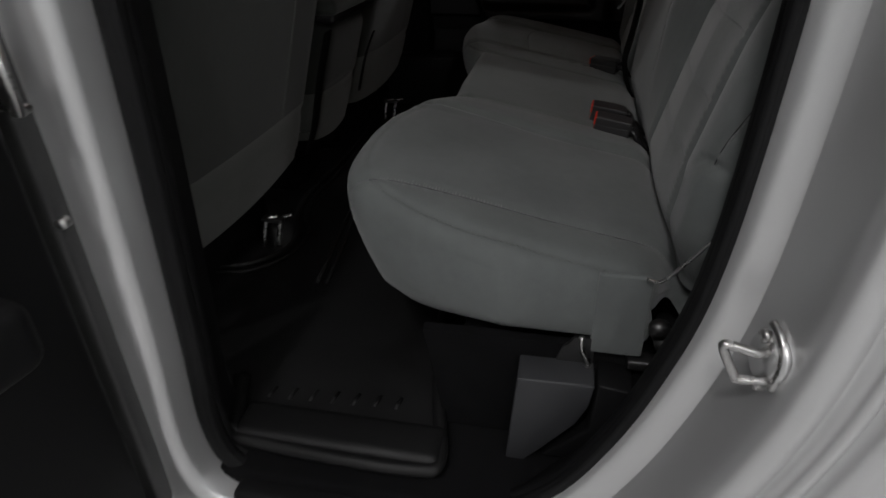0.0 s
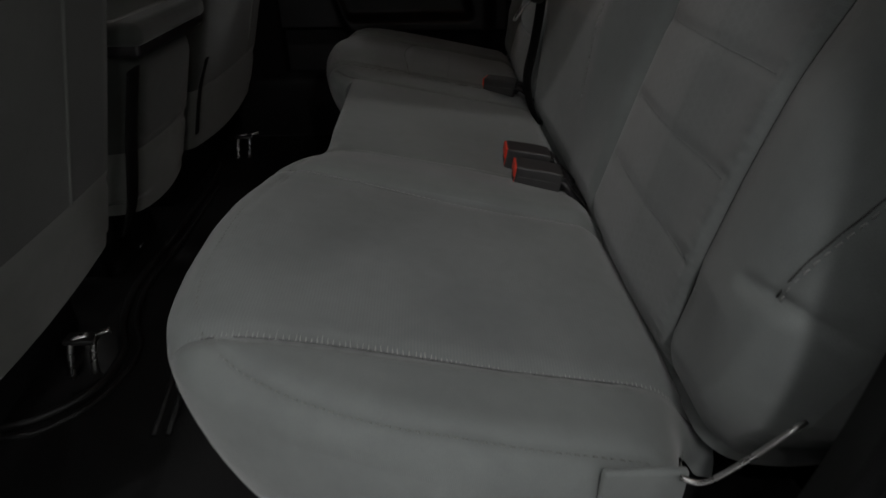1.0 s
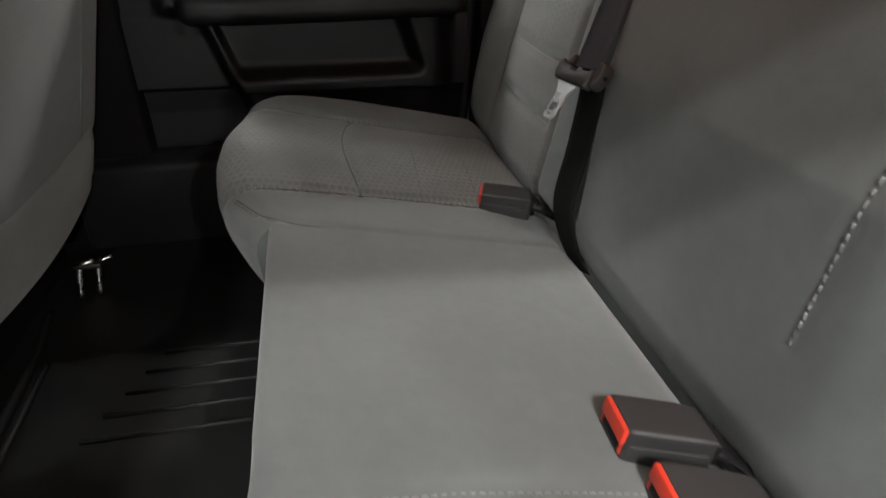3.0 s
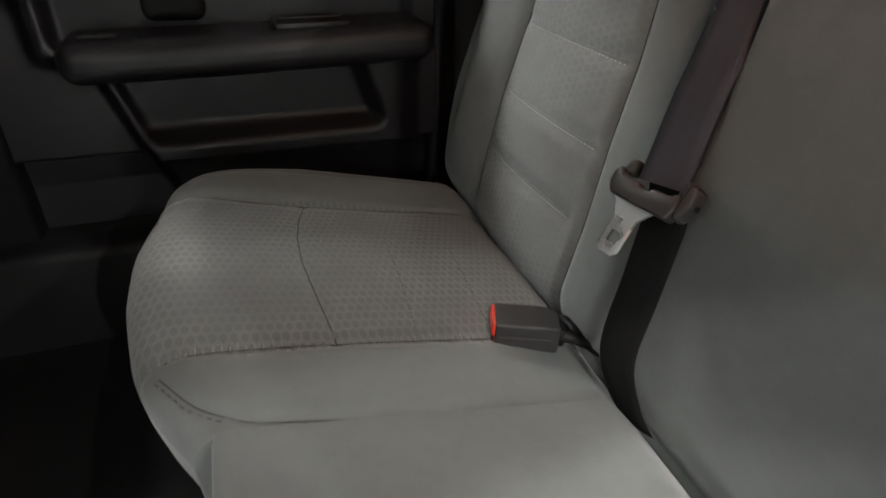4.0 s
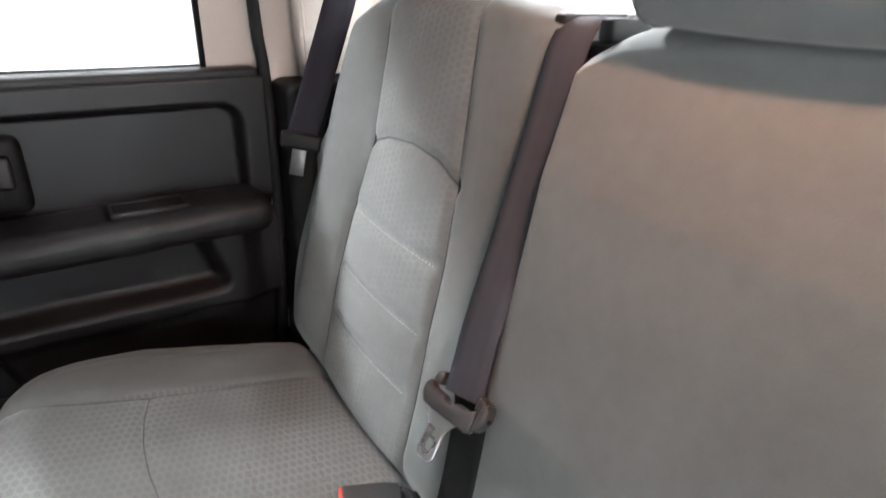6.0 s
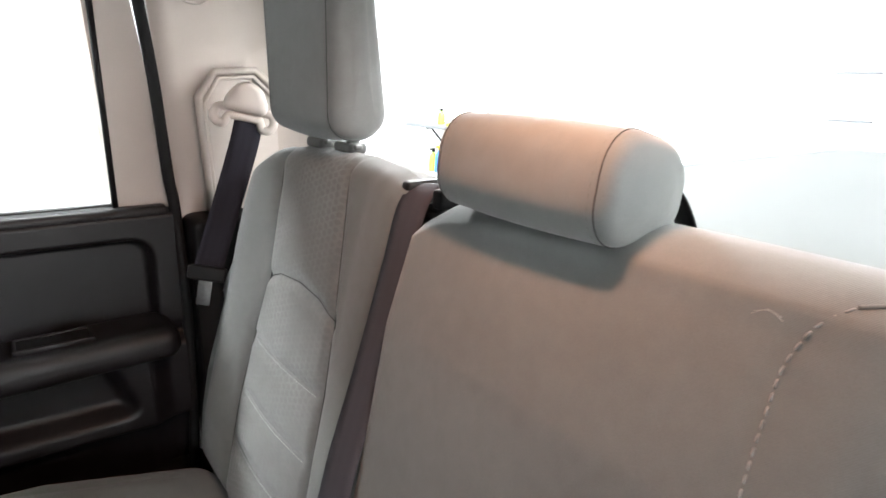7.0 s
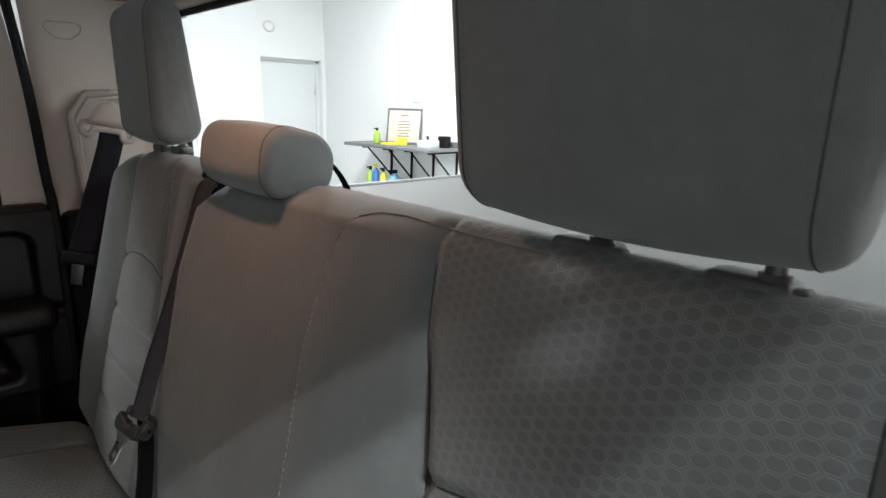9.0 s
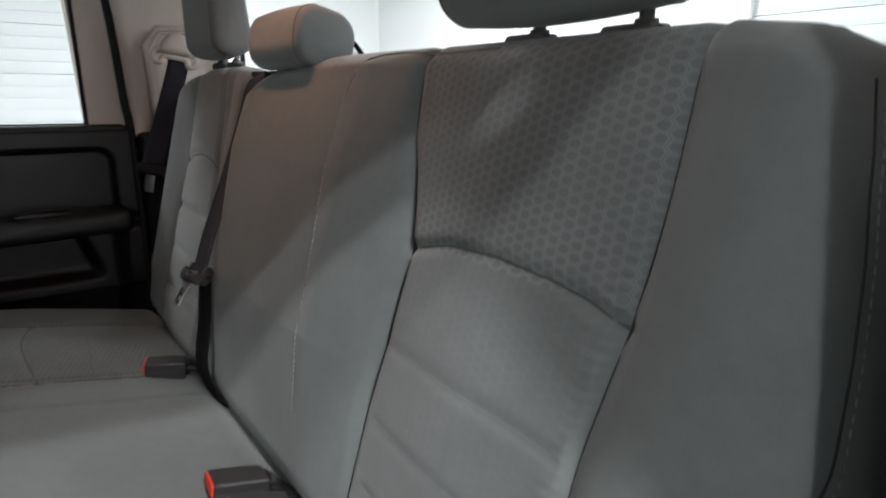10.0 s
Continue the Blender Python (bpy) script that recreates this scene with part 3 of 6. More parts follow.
def seam_tube(points, radius=0.0011, lift=0.0, normal=(0, 0, 1)):
    nrm = Vector(normal)
    return tube([p + nrm * lift for p in points], radius, 6)


def section_ring(a, b, r, n=9):
    """A rounded rectangle of half sizes a (x) and b (z), corner radius r."""
    r = min(r, a * 0.98, b * 0.98)
    out = []
    for q in range(4):
        sx, sz = [(1, 1), (-1, 1), (-1, -1), (1, -1)][q]
        for k in range(n):
            t = math.pi / 2 * (q + k / (n - 1))
            out.append((sx * (a - r) + r * math.cos(t), sz * (b - r) + r * math.sin(t)))
    return out


def padded(size, radius, end, swell=0.07):
    """A stuffed block: a rounded section carried along y, with softly rounded end panels."""
    a, h, b = size[0] / 2, size[1] / 2, size[2] / 2
    stations = [(-h + end * (1 - math.cos(t)), end * (1 - math.sin(t))) for t in np.linspace(0, math.pi / 2, 6)]
    stations += [(y, 0.0) for y in np.linspace(-h + end, h - end, 15)[1:-1]]
    stations += [(-y, o) for y, o in reversed(stations[:6])]
    verts, faces = [], []

    def ring(y, inset, scale=1.0):
        k = 1 + swell * (1 - (y / h) ** 2)
        for x, z in section_ring(a - inset, b - inset, radius - inset * 0.6):
            verts.append((x * k * scale, y, z * k * scale))

    m = 36
    caps = [(0.15, 0.0045), (0.5, 0.004), (0.8, 0.0022)]
    for s, out in caps:
        ring(-h - out, end, s)
    for y, o in stations:
        ring(y, o)
    for s, out in reversed(caps):
        ring(h + out, end, s)
    n = len(verts) // m
    for i in range(n - 1):
        for k in range(m):
            faces.append((i * m + k, i * m + (k + 1) % m, (i + 1) * m + (k + 1) % m, (i + 1) * m + k))
    faces.append(tuple(reversed(range(m))))
    faces.append(tuple(range((n - 1) * m, n * m)))
    return verts, faces


def headrest(name, centre, size, parent, tilt=-4.0, posts=(), label="", radius=0.036, end=0.028, taper=0.0, slim=0.0, wedge=0.0):
    """A padded head restraint with its end seams; posts and sleeves below it. slim: how much thinner it is at the top; wedge: how much lower at its back."""
    cx, cy, cz = centre
    m = Matrix.Translation(centre) @ Matrix.Rotation(radians(tilt), 4, "Y")
    bend = lambda v: m @ Vector((v[0] * (1 - slim * v[2] / size[2]), v[1] * (1 + taper * v[2] / size[2]), v[2] * (1 - wedge * v[0] / size[0])))
    geo = padded(size, radius, end)
    pad = part(name, ([tuple(bend(v)) for v in geo[0]], geo[1]), CLOTH, parent, label)
    uv_box(pad)
    for s in (-1, 1):
        y = s * (size[1] / 2 - end)
        k = 1 + 0.07 * (1 - (2 * y / size[1]) ** 2)
        outer = [bend((x * k * 1.002, y, z * k * 1.002)) for x, z in section_ring(size[0] / 2, size[2] / 2, radius)]
        part("seam", tube(outer, 0.0006, 6, closed=True), THREAD_DARK, pad)
        beside = [bend((x * k * 1.003, y - s * 0.006, z * k * 1.003)) for x, z in section_ring(size[0] / 2, size[2] / 2, radius)]
        part("stitching", stitches(beside, (0, 0, 1), 0.004, 0.004, 0.0006, 0.0), CLOTH_BAND, pad)
    for px, py, pz, side in posts:
        part("post", tube([(px, py, pz - 0.03), (px, py, cz - size[2] / 2 + 0.03)], 0.0062, 12), DARK_STEEL, pad)
        part("sleeve", joined(rbox((px + 0.002, py + 0.013 * side, pz + 0.003), (0.028, 0.052, 0.016), 0.006, 4), tube([(px, py, pz), (px, py, pz + 0.014)], 0.0095, 14), rbox((px - 0.002, py - 0.016 * side, pz + 0.006), (0.012, 0.010, 0.007), 0.003, 3)), SLEEVE, pad)
    return pad


def uv_box(ob):
    """UVs in metres from the largest axis of each face, for woven cloth."""
    me = ob.data
    layer = me.uv_layers.new(name="UVMap")
    for poly in me.polygons:
        n = poly.normal
        k = max(range(3), key=lambda i: abs(n[i]))
        i, j = [(1, 2), (0, 2), (0, 1)][k]
        for li in poly.loop_indices:
            co = me.vertices[me.loops[li].vertex_index].co
            layer.data[li].uv = (co[i], co[j])
    return ob


def cross_ridges(points, along, pitch, length, radius=0.00045, lift=0.0004):
    """Short raised threads laid across a seam, on one side of it."""
    a = Vector(along).normalized()
    cum, geos = 0.0, []
    rng = random.Random(4)
    for p, q in zip(points, points[1:]):
        cum += (q - p).length
        if cum >= pitch:
            cum = rng.uniform(-0.001, 0.001)
            ln = length * rng.uniform(0.6, 1.2)
            lean = Vector((rng.uniform(-0.1, 0.1), 0, 0))
            up = Vector((0, 0, lift))
            geos.append(tube([q, q + (a + lean) * ln * 0.3 + up * 2, q + (a + lean) * ln * 0.7 + up * 4, q + (a + lean) * ln + Vector((0, 0, 0.001))], radius, 5))
    return joined(*geos)


def stitch_row(P, UV, line, parent, normal, colour=THREAD, offset=0.0, **how):
    pts = on_grid(P, UV, fine_line(line, 90))
    part("stitching", stitches(pts, normal, offset=offset, **how), colour, parent)


def build_wide_seat():
    seat = empty_thing("rear_seat", (0.0, 1.05, 0.64), "grey cloth rear bench section, wide, with honeycomb seat panels", "car seat", "rear bench")
    # outer cushion
    front = [(0.652, -0.02), (0.655, -0.07), (0.661, -0.12), (0.672, -0.175), (0.69, -0.222), (0.715, -0.266), (0.745, -0.294), (0.79, -0.309), (0.85, -0.313), (0.93, -0.313), (1.0, -0.307), (1.1, -0.285), (1.17, -0.252), (1.215, -0.226), (1.26, -0.222), (1.6, -0.222)]
    s1 = [(-0.30, 0.745), (-0.16, 0.751), (0.0, 0.748), (0.2, 0.752)]
    s2 = [(-0.29, 1.085), (-0.15, 1.074), (0.0, 1.061), (0.2, 1.060)]
    s3 = [(-0.235, 1.165), (-0.215, 1.185), (-0.18, 1.205), (-0.08, 1.212), (0.05, 1.203), (0.2, 1.195)]
    side_line = [(0.15, 0.672), (0.0, 0.672), (-0.08, 0.676), (-0.13, 0.684), (-0.18, 0.697), (-0.22, 0.716), (-0.255, 0.745), (-0.272, 0.79), (-0.278, 0.85), (-0.274, 0.95), (-0.262, 1.02), (-0.235, 1.12), (-0.215, 1.19)]
    pillow = lambda X, Y, D: 0.008 * np.clip(D / 0.06, 0, 1) * np.sin(np.clip((Y - 0.66) / 0.53, 0, 1) * math.pi) + 0.004 * np.sin(np.clip((Y - 0.76) / 0.33, 0, 1) * math.pi) + 0.010 * smooth01((Y - 1.055) / 0.030) * (1 - smooth01((Y - 1.12) / 0.09)) * np.clip(D / 0.06, 0, 1)
    P, UV, cols = cushion([(0.652, 0.652), (0.745, 0.750), (1.085, 1.059), (1.20, 1.20), (1.590, 1.584)], [34, 46, 12, 34], front, 0.20, lambda Y: np.interp(Y, [1.19, 1.28], [0.042, 0.014]), [(s1, 0.0055, 0.007), (s2, 0.0055, 0.007), (s3, 0.004, 0.006), (side_line, 0.0022, 0.005), ([(-0.183, 1.16), (-0.159, 1.075), (-0.135, 0.97)], -0.0010, 0.003), ([(-0.018, 0.98), (-0.020, 0.915), (-0.024, 0.82)], -0.0009, 0.0025), ([(-0.114, 0.87), (-0.107, 0.78)], -0.0008, 0.003), ([(-0.09, 1.02), (-0.06, 0.86)], 0.0008, 0.010)], [pillow, puckers(s1, 0.010)], sides=(True, False))
    part("side_bolster", sub_grid(P, UV, 0, P.shape[0] - 1, cols[0], cols[1], True), CLOTH, seat)
    part("seat_panel", sub_grid(P, UV, 0, P.shape[0] - 1, cols[1], cols[2], True), HEX_FINE, seat, "finely ribbed grey cloth panel")
    part("inner_bolster", sub_grid(P, UV, 0, P.shape[0] - 1, cols[2], cols[3], True), CLOTH, seat)
    loop = np.concatenate([P[int(np.argmax(P[:, 0, 0] > 0.128))::-1, 0], P[0, 1:]])
    part("cushion_side", skirt(P, loop, 0.812, (0.0, 0.95, 0.9)), CLOTH, seat, "smooth grey cloth valance of the cushion")
    flip = UV[..., ::-1]
    for line, off in ((s2, -0.006), (s3, 0.005)):
        stitch_row(P, flip, line, seat, (0, 0, 1), THREAD, offset=off * 0.5, radius=0.0007, lift=0.0006, length=0.0045, gap=0.0025)
    for off in (-0.004, 0.004):
        stitch_row(P, flip, side_line, seat, (0, 0, 1), CLOTH_BAND, offset=off, radius=0.0006, lift=0.0002, length=0.004)
    part("seam", seam_tube(on_grid(P, flip, fine_line(s1)), 0.0007), THREAD_DARK, seat)
    part("stitching", cross_ridges(on_grid(P, flip, fine_line(s1, 500)), (0, 1, 0.05), 0.0044, 0.019, 0.0007, 0.0004), THREAD, seat, "pale gathers along the panel seam")
    # corner flap at the door end
    part("corner_flap", rbox((0.0935, 0.6485, 0.866), (0.066, 0.008, 0.122), 0.0035, 3, 0.01), CLOTH, seat)
    part("middle_cushion", sub_grid(P, UV, 0, P.shape[0] - 1, cols[3], cols[4], True), CLOTH, seat)
    # backrest
    zs = np.concatenate([np.linspace(0.885, 1.25, 110), np.linspace(1.2535, 1.512, 78)])
    edge = [(0.885, 0.700), (0.93, 0.676), (0.962, 0.652), (0.985, 0.641), (1.066, 0.626), (1.2, 0.614), (1.3, 0.620), (1.4, 0.632), (1.45, 0.640), (1.52, 0.645)]
    right = [(0.885, 0.792), (1.0, 0.779), (1.1, 0.782), (1.19, 0.780), (1.29, 0.774), (1.34, 0.768), (1.4, 0.766), (1.52, 0.770)]
    left = [(0.885, 1.092), (1.0, 1.087), (1.1, 1.081), (1.185, 1.068), (1.287, 1.057), (1.34, 1.072), (1.4, 1.090), (1.45, 1.096), (1.52, 1.102)]
    thread = [(0.885, 1.232), (1.03, 1.226), (1.2, 1.217), (1.4, 1.228), (1.52, 1.230)]
    end = [(0.885, 1.598), (1.2, 1.608), (1.45, 1.622), (1.52, 1.625)]
    outline = [(0.60, 1.41), (0.630, 1.448), (0.655, 1.480), (0.70, 1.501), (0.76, 1.509), (0.95, 1.508), (1.30, 1.508), (1.45, 1.505), (1.57, 1.486), (1.61, 1.462), (1.63, 1.44)]
    arch = [(0.776, 1.286), (0.81, 1.297), (0.85, 1.303), (0.92, 1.307), (0.99, 1.303), (1.057, 1.287)]
    bands = [[(0.802, z), (1.056, z + 0.002)] for z in (1.180, 1.093, 1.016)]
    top_seam = [(0.985, 1.494), (1.102, 1.494)]
    ridge = [(1.102, 1.494), (1.15, 1.4965), (1.185, 1.494), (1.206, 1.486), (1.221, 1.471), (1.229, 1.446), (1.228, 1.40), (1.222, 1.30), (1.217, 1.2), (1.226, 1.03)]
    wing = [(0.661, 1.46), (0.655, 1.427), (0.651, 1.397), (0.645, 1.367), (0.637, 1.307), (0.632, 1.25), (0.640, 1.19), (0.655, 1.14), (0.668, 1.10), (0.678, 1.060)]
    crease = [(0.700, 1.056), (0.680, 1.061), (0.655, 1.064), (0.622, 1.062)]

    def relief(Y, Z):
        low = np.clip((Z - 0.93) / 0.1, 0, 1)
        h = 0.034 * np.clip((Y - 1.08) / 0.11, 0, 1) ** 0.8 * np.clip((Z - 0.94) / 0.2, 0, 1) * np.clip((1.60 - Z) / 0.25, 0.55, 1)
        h += 0.022 * np.sin(np.clip((Y - 0.63) / 0.14, 0, 1) * math.pi) * low
        h += 0.007 * np.sin(np.clip((Y - 0.77) / 0.3, 0, 1) * math.pi)
        h += 0.0009 * np.sin(2 * math.pi * Z / 0.0105 + 2 * np.sin(31 * Z)) * gauss(Y - np.interp(Z, [p[0] for p in right], [p[1] for p in right]) - 0.014, 0.011)
        h += 0.010 * np.sin(np.clip((Z - 0.95) / 0.34, 0, 1) * math.pi) * np.clip(1 - np.abs(Y - 0.92) / 0.17, 0, 1)
        h += 0.013 * np.exp(-((Y - 0.775) / 0.055) ** 2) * (1 - smooth01((Z - 1.16) / 0.14)) * low
        h += 0.008 * smooth01((0.745 - Y) / 0.09) * smooth01((1.064 - 0.10 * (Y - 0.66) - Z) / 0.018) * smooth01((Z - 0.92) / 0.05)
        return h

    lines = {"r": [(np.interp(z, [p[0] for p in right], [p[1] for p in right]), z) for z in np.linspace(0.9, 1.51, 40)], "l": [(np.interp(z, [p[0] for p in left], [p[1] for p in left]), z) for z in np.linspace(0.9, 1.51, 40)]}
    seams = [(lines["r"], 0.007, 0.007), (lines["l"], 0.008, 0.008), (arch, 0.006, 0.007), (top_seam, 0.003, 0.006), (ridge, 0.0012, 0.005), (wing, 0.004, 0.005), (crease, 0.005, 0.005)] + [(b, 0.0021, 0.0075) for b in bands]
    Pb, UVb, cb = backrest([edge, right, left, thread, end], [26, 72, 20, 50], zs, outline, 0.036, relief, seams)
    last = Pb.shape[0] - 1
    part("back_bolster", sub_grid(Pb, UVb, 0, last, cb[0], cb[1]), CLOTH, seat)
    fold = int(np.searchsorted(zs, 1.296))
    part("back_panel", sub_grid(Pb, UVb, fold, last, cb[1], cb[2]), HEX, seat, "honeycomb grey cloth upper back panel")
    part("back_panel", sub_grid(Pb, UVb, 0, fold, cb[1], cb[2]), HEX_WORN, seat, "worn quilted grey cloth lower back panel")
    part("back_middle", sub_grid(Pb, UVb, 0, last, cb[2], cb[4]), CLOTH, seat, "plain grey cloth middle back with a stitched seam")
    part("back_shell", rim(Pb), CLOTH, seat)
    n = tuple(N_BACK)
    for line in (lines["l"], lines["r"], arch):
        part("seam", seam_tube(on_grid(Pb, UVb, fine_line(line)), 0.0010), THREAD_DARK, seat)
    part("seam", seam_tube(on_grid(Pb, UVb, fine_line(ridge[:4], 80)), 0.0015, 0.0003, N_BACK), CLOTH, seat)
    part("seam", seam_tube(on_grid(Pb, UVb, fine_line(top_seam, 60)), 0.0016, 0.0004, N_BACK), CLOTH, seat)
    for line in bands:
        part("seam", seam_tube(on_grid(Pb, UVb, fine_line(line)), 0.0004, 0.0, N_BACK), CLOTH, seat)
    stitch_row(Pb, UVb, ridge[3:], seat, n, THREAD, length=0.0050, gap=0.0030, radius=0.0009, lift=0.0007)
    stitch_row(Pb, UVb, wing, seat, n, THREAD, offset=0.005, radius=0.0007, lift=0.0003)
    part("seam", seam_tube(on_grid(Pb, UVb, fine_line(wing)), 0.0009), THREAD_DARK, seat)
    headrest("headrest", (0.312, 0.934, 1.638), (0.080, 0.280, 0.24), seat, taper=0.05, radius=0.040, end=0.015, posts=((0.322, 0.955, 1.494, 1), (0.322, 0.838, 1.494, 1)))
    headrest("headrest", (0.296, 1.448, 1.524), (0.092, 0.202, 0.080), seat, tilt=9, radius=0.032, end=0.012, wedge=0.22, label="low roll-shaped grey cloth headrest")
    return seat


def build_narrow_seat():
    seat = empty_thing("rear_seat", (0.0, 1.85, 0.64), "grey cloth rear bench section, narrow, with honeycomb seat panels", "car seat", "rear bench")
    front = [(1.585, -0.234), (1.62, -0.258), (1.66, -0.278), (1.70, -0.291), (1.78, -0.302), (1.87, -0.302), (1.95, -0.290), (2.03, -0.270), (2.08, -0.238), (2.11, -0.195), (2.128, -0.15), (2.137, -0.10), (2.14, -0.05)]
    s0 = [(-0.262, 1.665), (-0.235, 1.625), (-0.195, 1.596), (-0.1, 1.590), (0.2, 1.584)]
    s1 = [(-0.285, 1.680), (-0.1, 1.687), (0.2, 1.682)]
    s2 = [(-0.275, 1.995), (-0.1, 1.977), (0.2, 1.975)]
    tee = [(-0.106, 1.687), (-0.114, 1.757), (-0.120, 1.82), (-0.119, 1.872), (-0.111, 1.93), (-0.099, 1.976)]
    edge = [(-0.215, 1.60), (-0.255, 1.67), (-0.272, 1.74), (-0.276, 1.85), (-0.262, 1.96), (-0.235, 2.03), (-0.195, 2.065), (-0.13, 2.082), (0.1, 2.06)]
    pillow = lambda X, Y, D: 0.010 * np.clip(D / 0.06, 0, 1) * np.sin(np.clip((Y - 1.58) / 0.53, 0, 1) * math.pi) + 0.006 * np.sin(np.clip((Y - 1.68) / 0.32, 0, 1) * math.pi) + 0.016 * np.sin(np.clip((Y - 1.96) / 0.20, 0, 1) * math.pi)
    P, UV, cols = cushion([(1.588, 1.582), (1.680, 1.682), (1.995, 1.975), (2.14, 2.10)], [18, 42, 30], front, 0.20, 0.042, [(s0, 0.004, 0.006), (s1, 0.0055, 0.007), (s2, 0.0055, 0.007), (tee, 0.0028, 0.0055), (edge, 0.002, 0.005)], [pillow, puckers(s1, 0.010)], sides=(False, True))
    part("inner_bolster", sub_grid(P, UV, 0, P.shape[0] - 1, cols[0], cols[1], True), CLOTH, seat)
    part("seat_panel", sub_grid(P, UV, 0, P.shape[0] - 1, cols[1], cols[2], True), HEX_SEAT, seat, "honeycomb woven grey cloth panel")
    part("side_bolster", sub_grid(P, UV, 0, P.shape[0] - 1, cols[2], cols[3], True), CLOTH, seat)
    loop = np.concatenate([P[0, :], P[1:, -1]])
    inner = P[int(np.argmax(P[:, 0, 0] > -0.12)):0:-1, 0]
    part("cushion_side", skirt(P, np.concatenate([np.array(inner), loop]), 0.812, (0.0, 1.85, 0.9)), CLOTH, seat, "smooth grey cloth valance of the cushion")
    flip = UV[..., ::-1]
    for line, off in ((s1, -0.006), (s2, 0.006), (s0, -0.005)):
        stitch_row(P, flip, line, seat, (0, 0, 1), THREAD_DARK, offset=off, radius=0.0005, lift=0.0002)
    for line in (s0, s1, s2, tee):
        part("seam", seam_tube(on_grid(P, flip, fine_line(line)), 0.0007), THREAD_DARK, seat)
    part("stitching", cross_ridges(on_grid(P, flip, fine_line(s1, 500)), (0, 1, 0.05), 0.0075, 0.016, 0.0007, 0.0005), THREAD, seat, "gathers along the panel seam")
    for line in ([(-0.022, 1.70), (-0.014, 1.80), (-0.010, 1.90)], [(0.061, 1.70), (0.066, 1.78), (0.070, 1.86)]):
        stitch_row(P, flip, line, seat, (0, 0, 1), THREAD_DARK, radius=0.0005, lift=0.0002, length=0.003, gap=0.004)
    zs = np.concatenate([np.linspace(0.885, 1.25, 46), np.linspace(1.257, 1.505, 36)])
    inner = [(0.885, 1.625), (1.0, 1.624), (1.12, 1.630), (1.3, 1.640), (1.52, 1.645)]
    right = [(0.885, 1.722), (1.03, 1.724), (1.12, 1.735), (1.2, 1.738), (1.295, 1.750), (1.4, 1.768), (1.52, 1.79)]
    left = [(0.885, 1.975), (1.0, 1.990), (1.1, 1.992), (1.21, 1.985), (1.295, 1.968), (1.4, 1.985), (1.52, 2.0)]
    end = [(0.885, 2.128), (1.0, 2.172), (1.1, 2.187), (1.25, 2.173), (1.4, 2.130), (1.52, 2.085)]
    outline = [(1.60, 1.47), (1.645, 1.484), (1.70, 1.499), (1.78, 1.506), (1.95, 1.504), (2.03, 1.492), (2.075, 1.468), (2.105, 1.43), (2.135, 1.38)]
    arch = [(1.750, 1.294), (1.79, 1.312), (1.85, 1.319), (1.92, 1.312), (1.968, 1.296)]
    bands = [[(1.752, z), (1.975, z)] for z in (1.198, 1.109, 1.027)]

    def relief(Y, Z):
        low = np.clip((Z - 0.93) / 0.1, 0, 1)
        h = 0.020 * np.sin(np.clip((Y - 1.985) / 0.14, 0, 1) * math.pi) * low
        h += 0.006 * np.sin(np.clip((Y - 1.625) / 0.11, 0, 1) * math.pi) * low
        h += 0.009 * np.sin(np.clip((Y - 1.73) / 0.26, 0, 1) * math.pi)
        return h

    lines = {}
    for key, row in (("r", right), ("l", left)):
        lines[key] = [(np.interp(z, [p[0] for p in row], [p[1] for p in row]), z) for z in np.linspace(0.9, 1.5, 40)]
    seams = [(lines["r"], 0.006, 0.007), (lines["l"], 0.006, 0.007), (arch, 0.006, 0.007)] + [(b, 0.0062, 0.0075) for b in bands]
    Pb, UVb, cb = backrest([inner, right, left, end], [20, 44, 26], zs, outline, 0.034, relief, seams)
    last = Pb.shape[0] - 1
    part("back_bolster", sub_grid(Pb, UVb, 0, last, cb[0], cb[1]), CLOTH, seat)
    part("back_panel", sub_grid(Pb, UVb, 0, last, cb[1], cb[2]), HEX_SOFT, seat, "quilted honeycomb grey cloth back panel")
    part("back_bolster", sub_grid(Pb, UVb, 0, last, cb[2], cb[3]), CLOTH, seat)
    part("back_shell", rim(Pb), CLOTH, seat)
    for line in (lines["l"], lines["r"], arch):
        part("seam", seam_tube(on_grid(Pb, UVb, fine_line(line)), 0.0010), THREAD_DARK, seat)
    for line in bands:
        part("seam", seam_tube(on_grid(Pb, UVb, fine_line(line)), 0.0006, 0.0001, N_BACK), CLOTH_BAND, seat)
        stitch_row(Pb, UVb, line, seat, tuple(N_BACK), GATHER, length=0.0045, gap=0.0025, offset=0.0035, radius=0.0006)
    headrest("headrest", (0.300, 1.890, 1.636), (0.068, 0.232, 0.232), seat, taper=0.06, slim=0.42, end=0.02, posts=((0.322, 1.925, 1.498, 1), (0.330, 1.850, 1.498, 1)))
    return seat


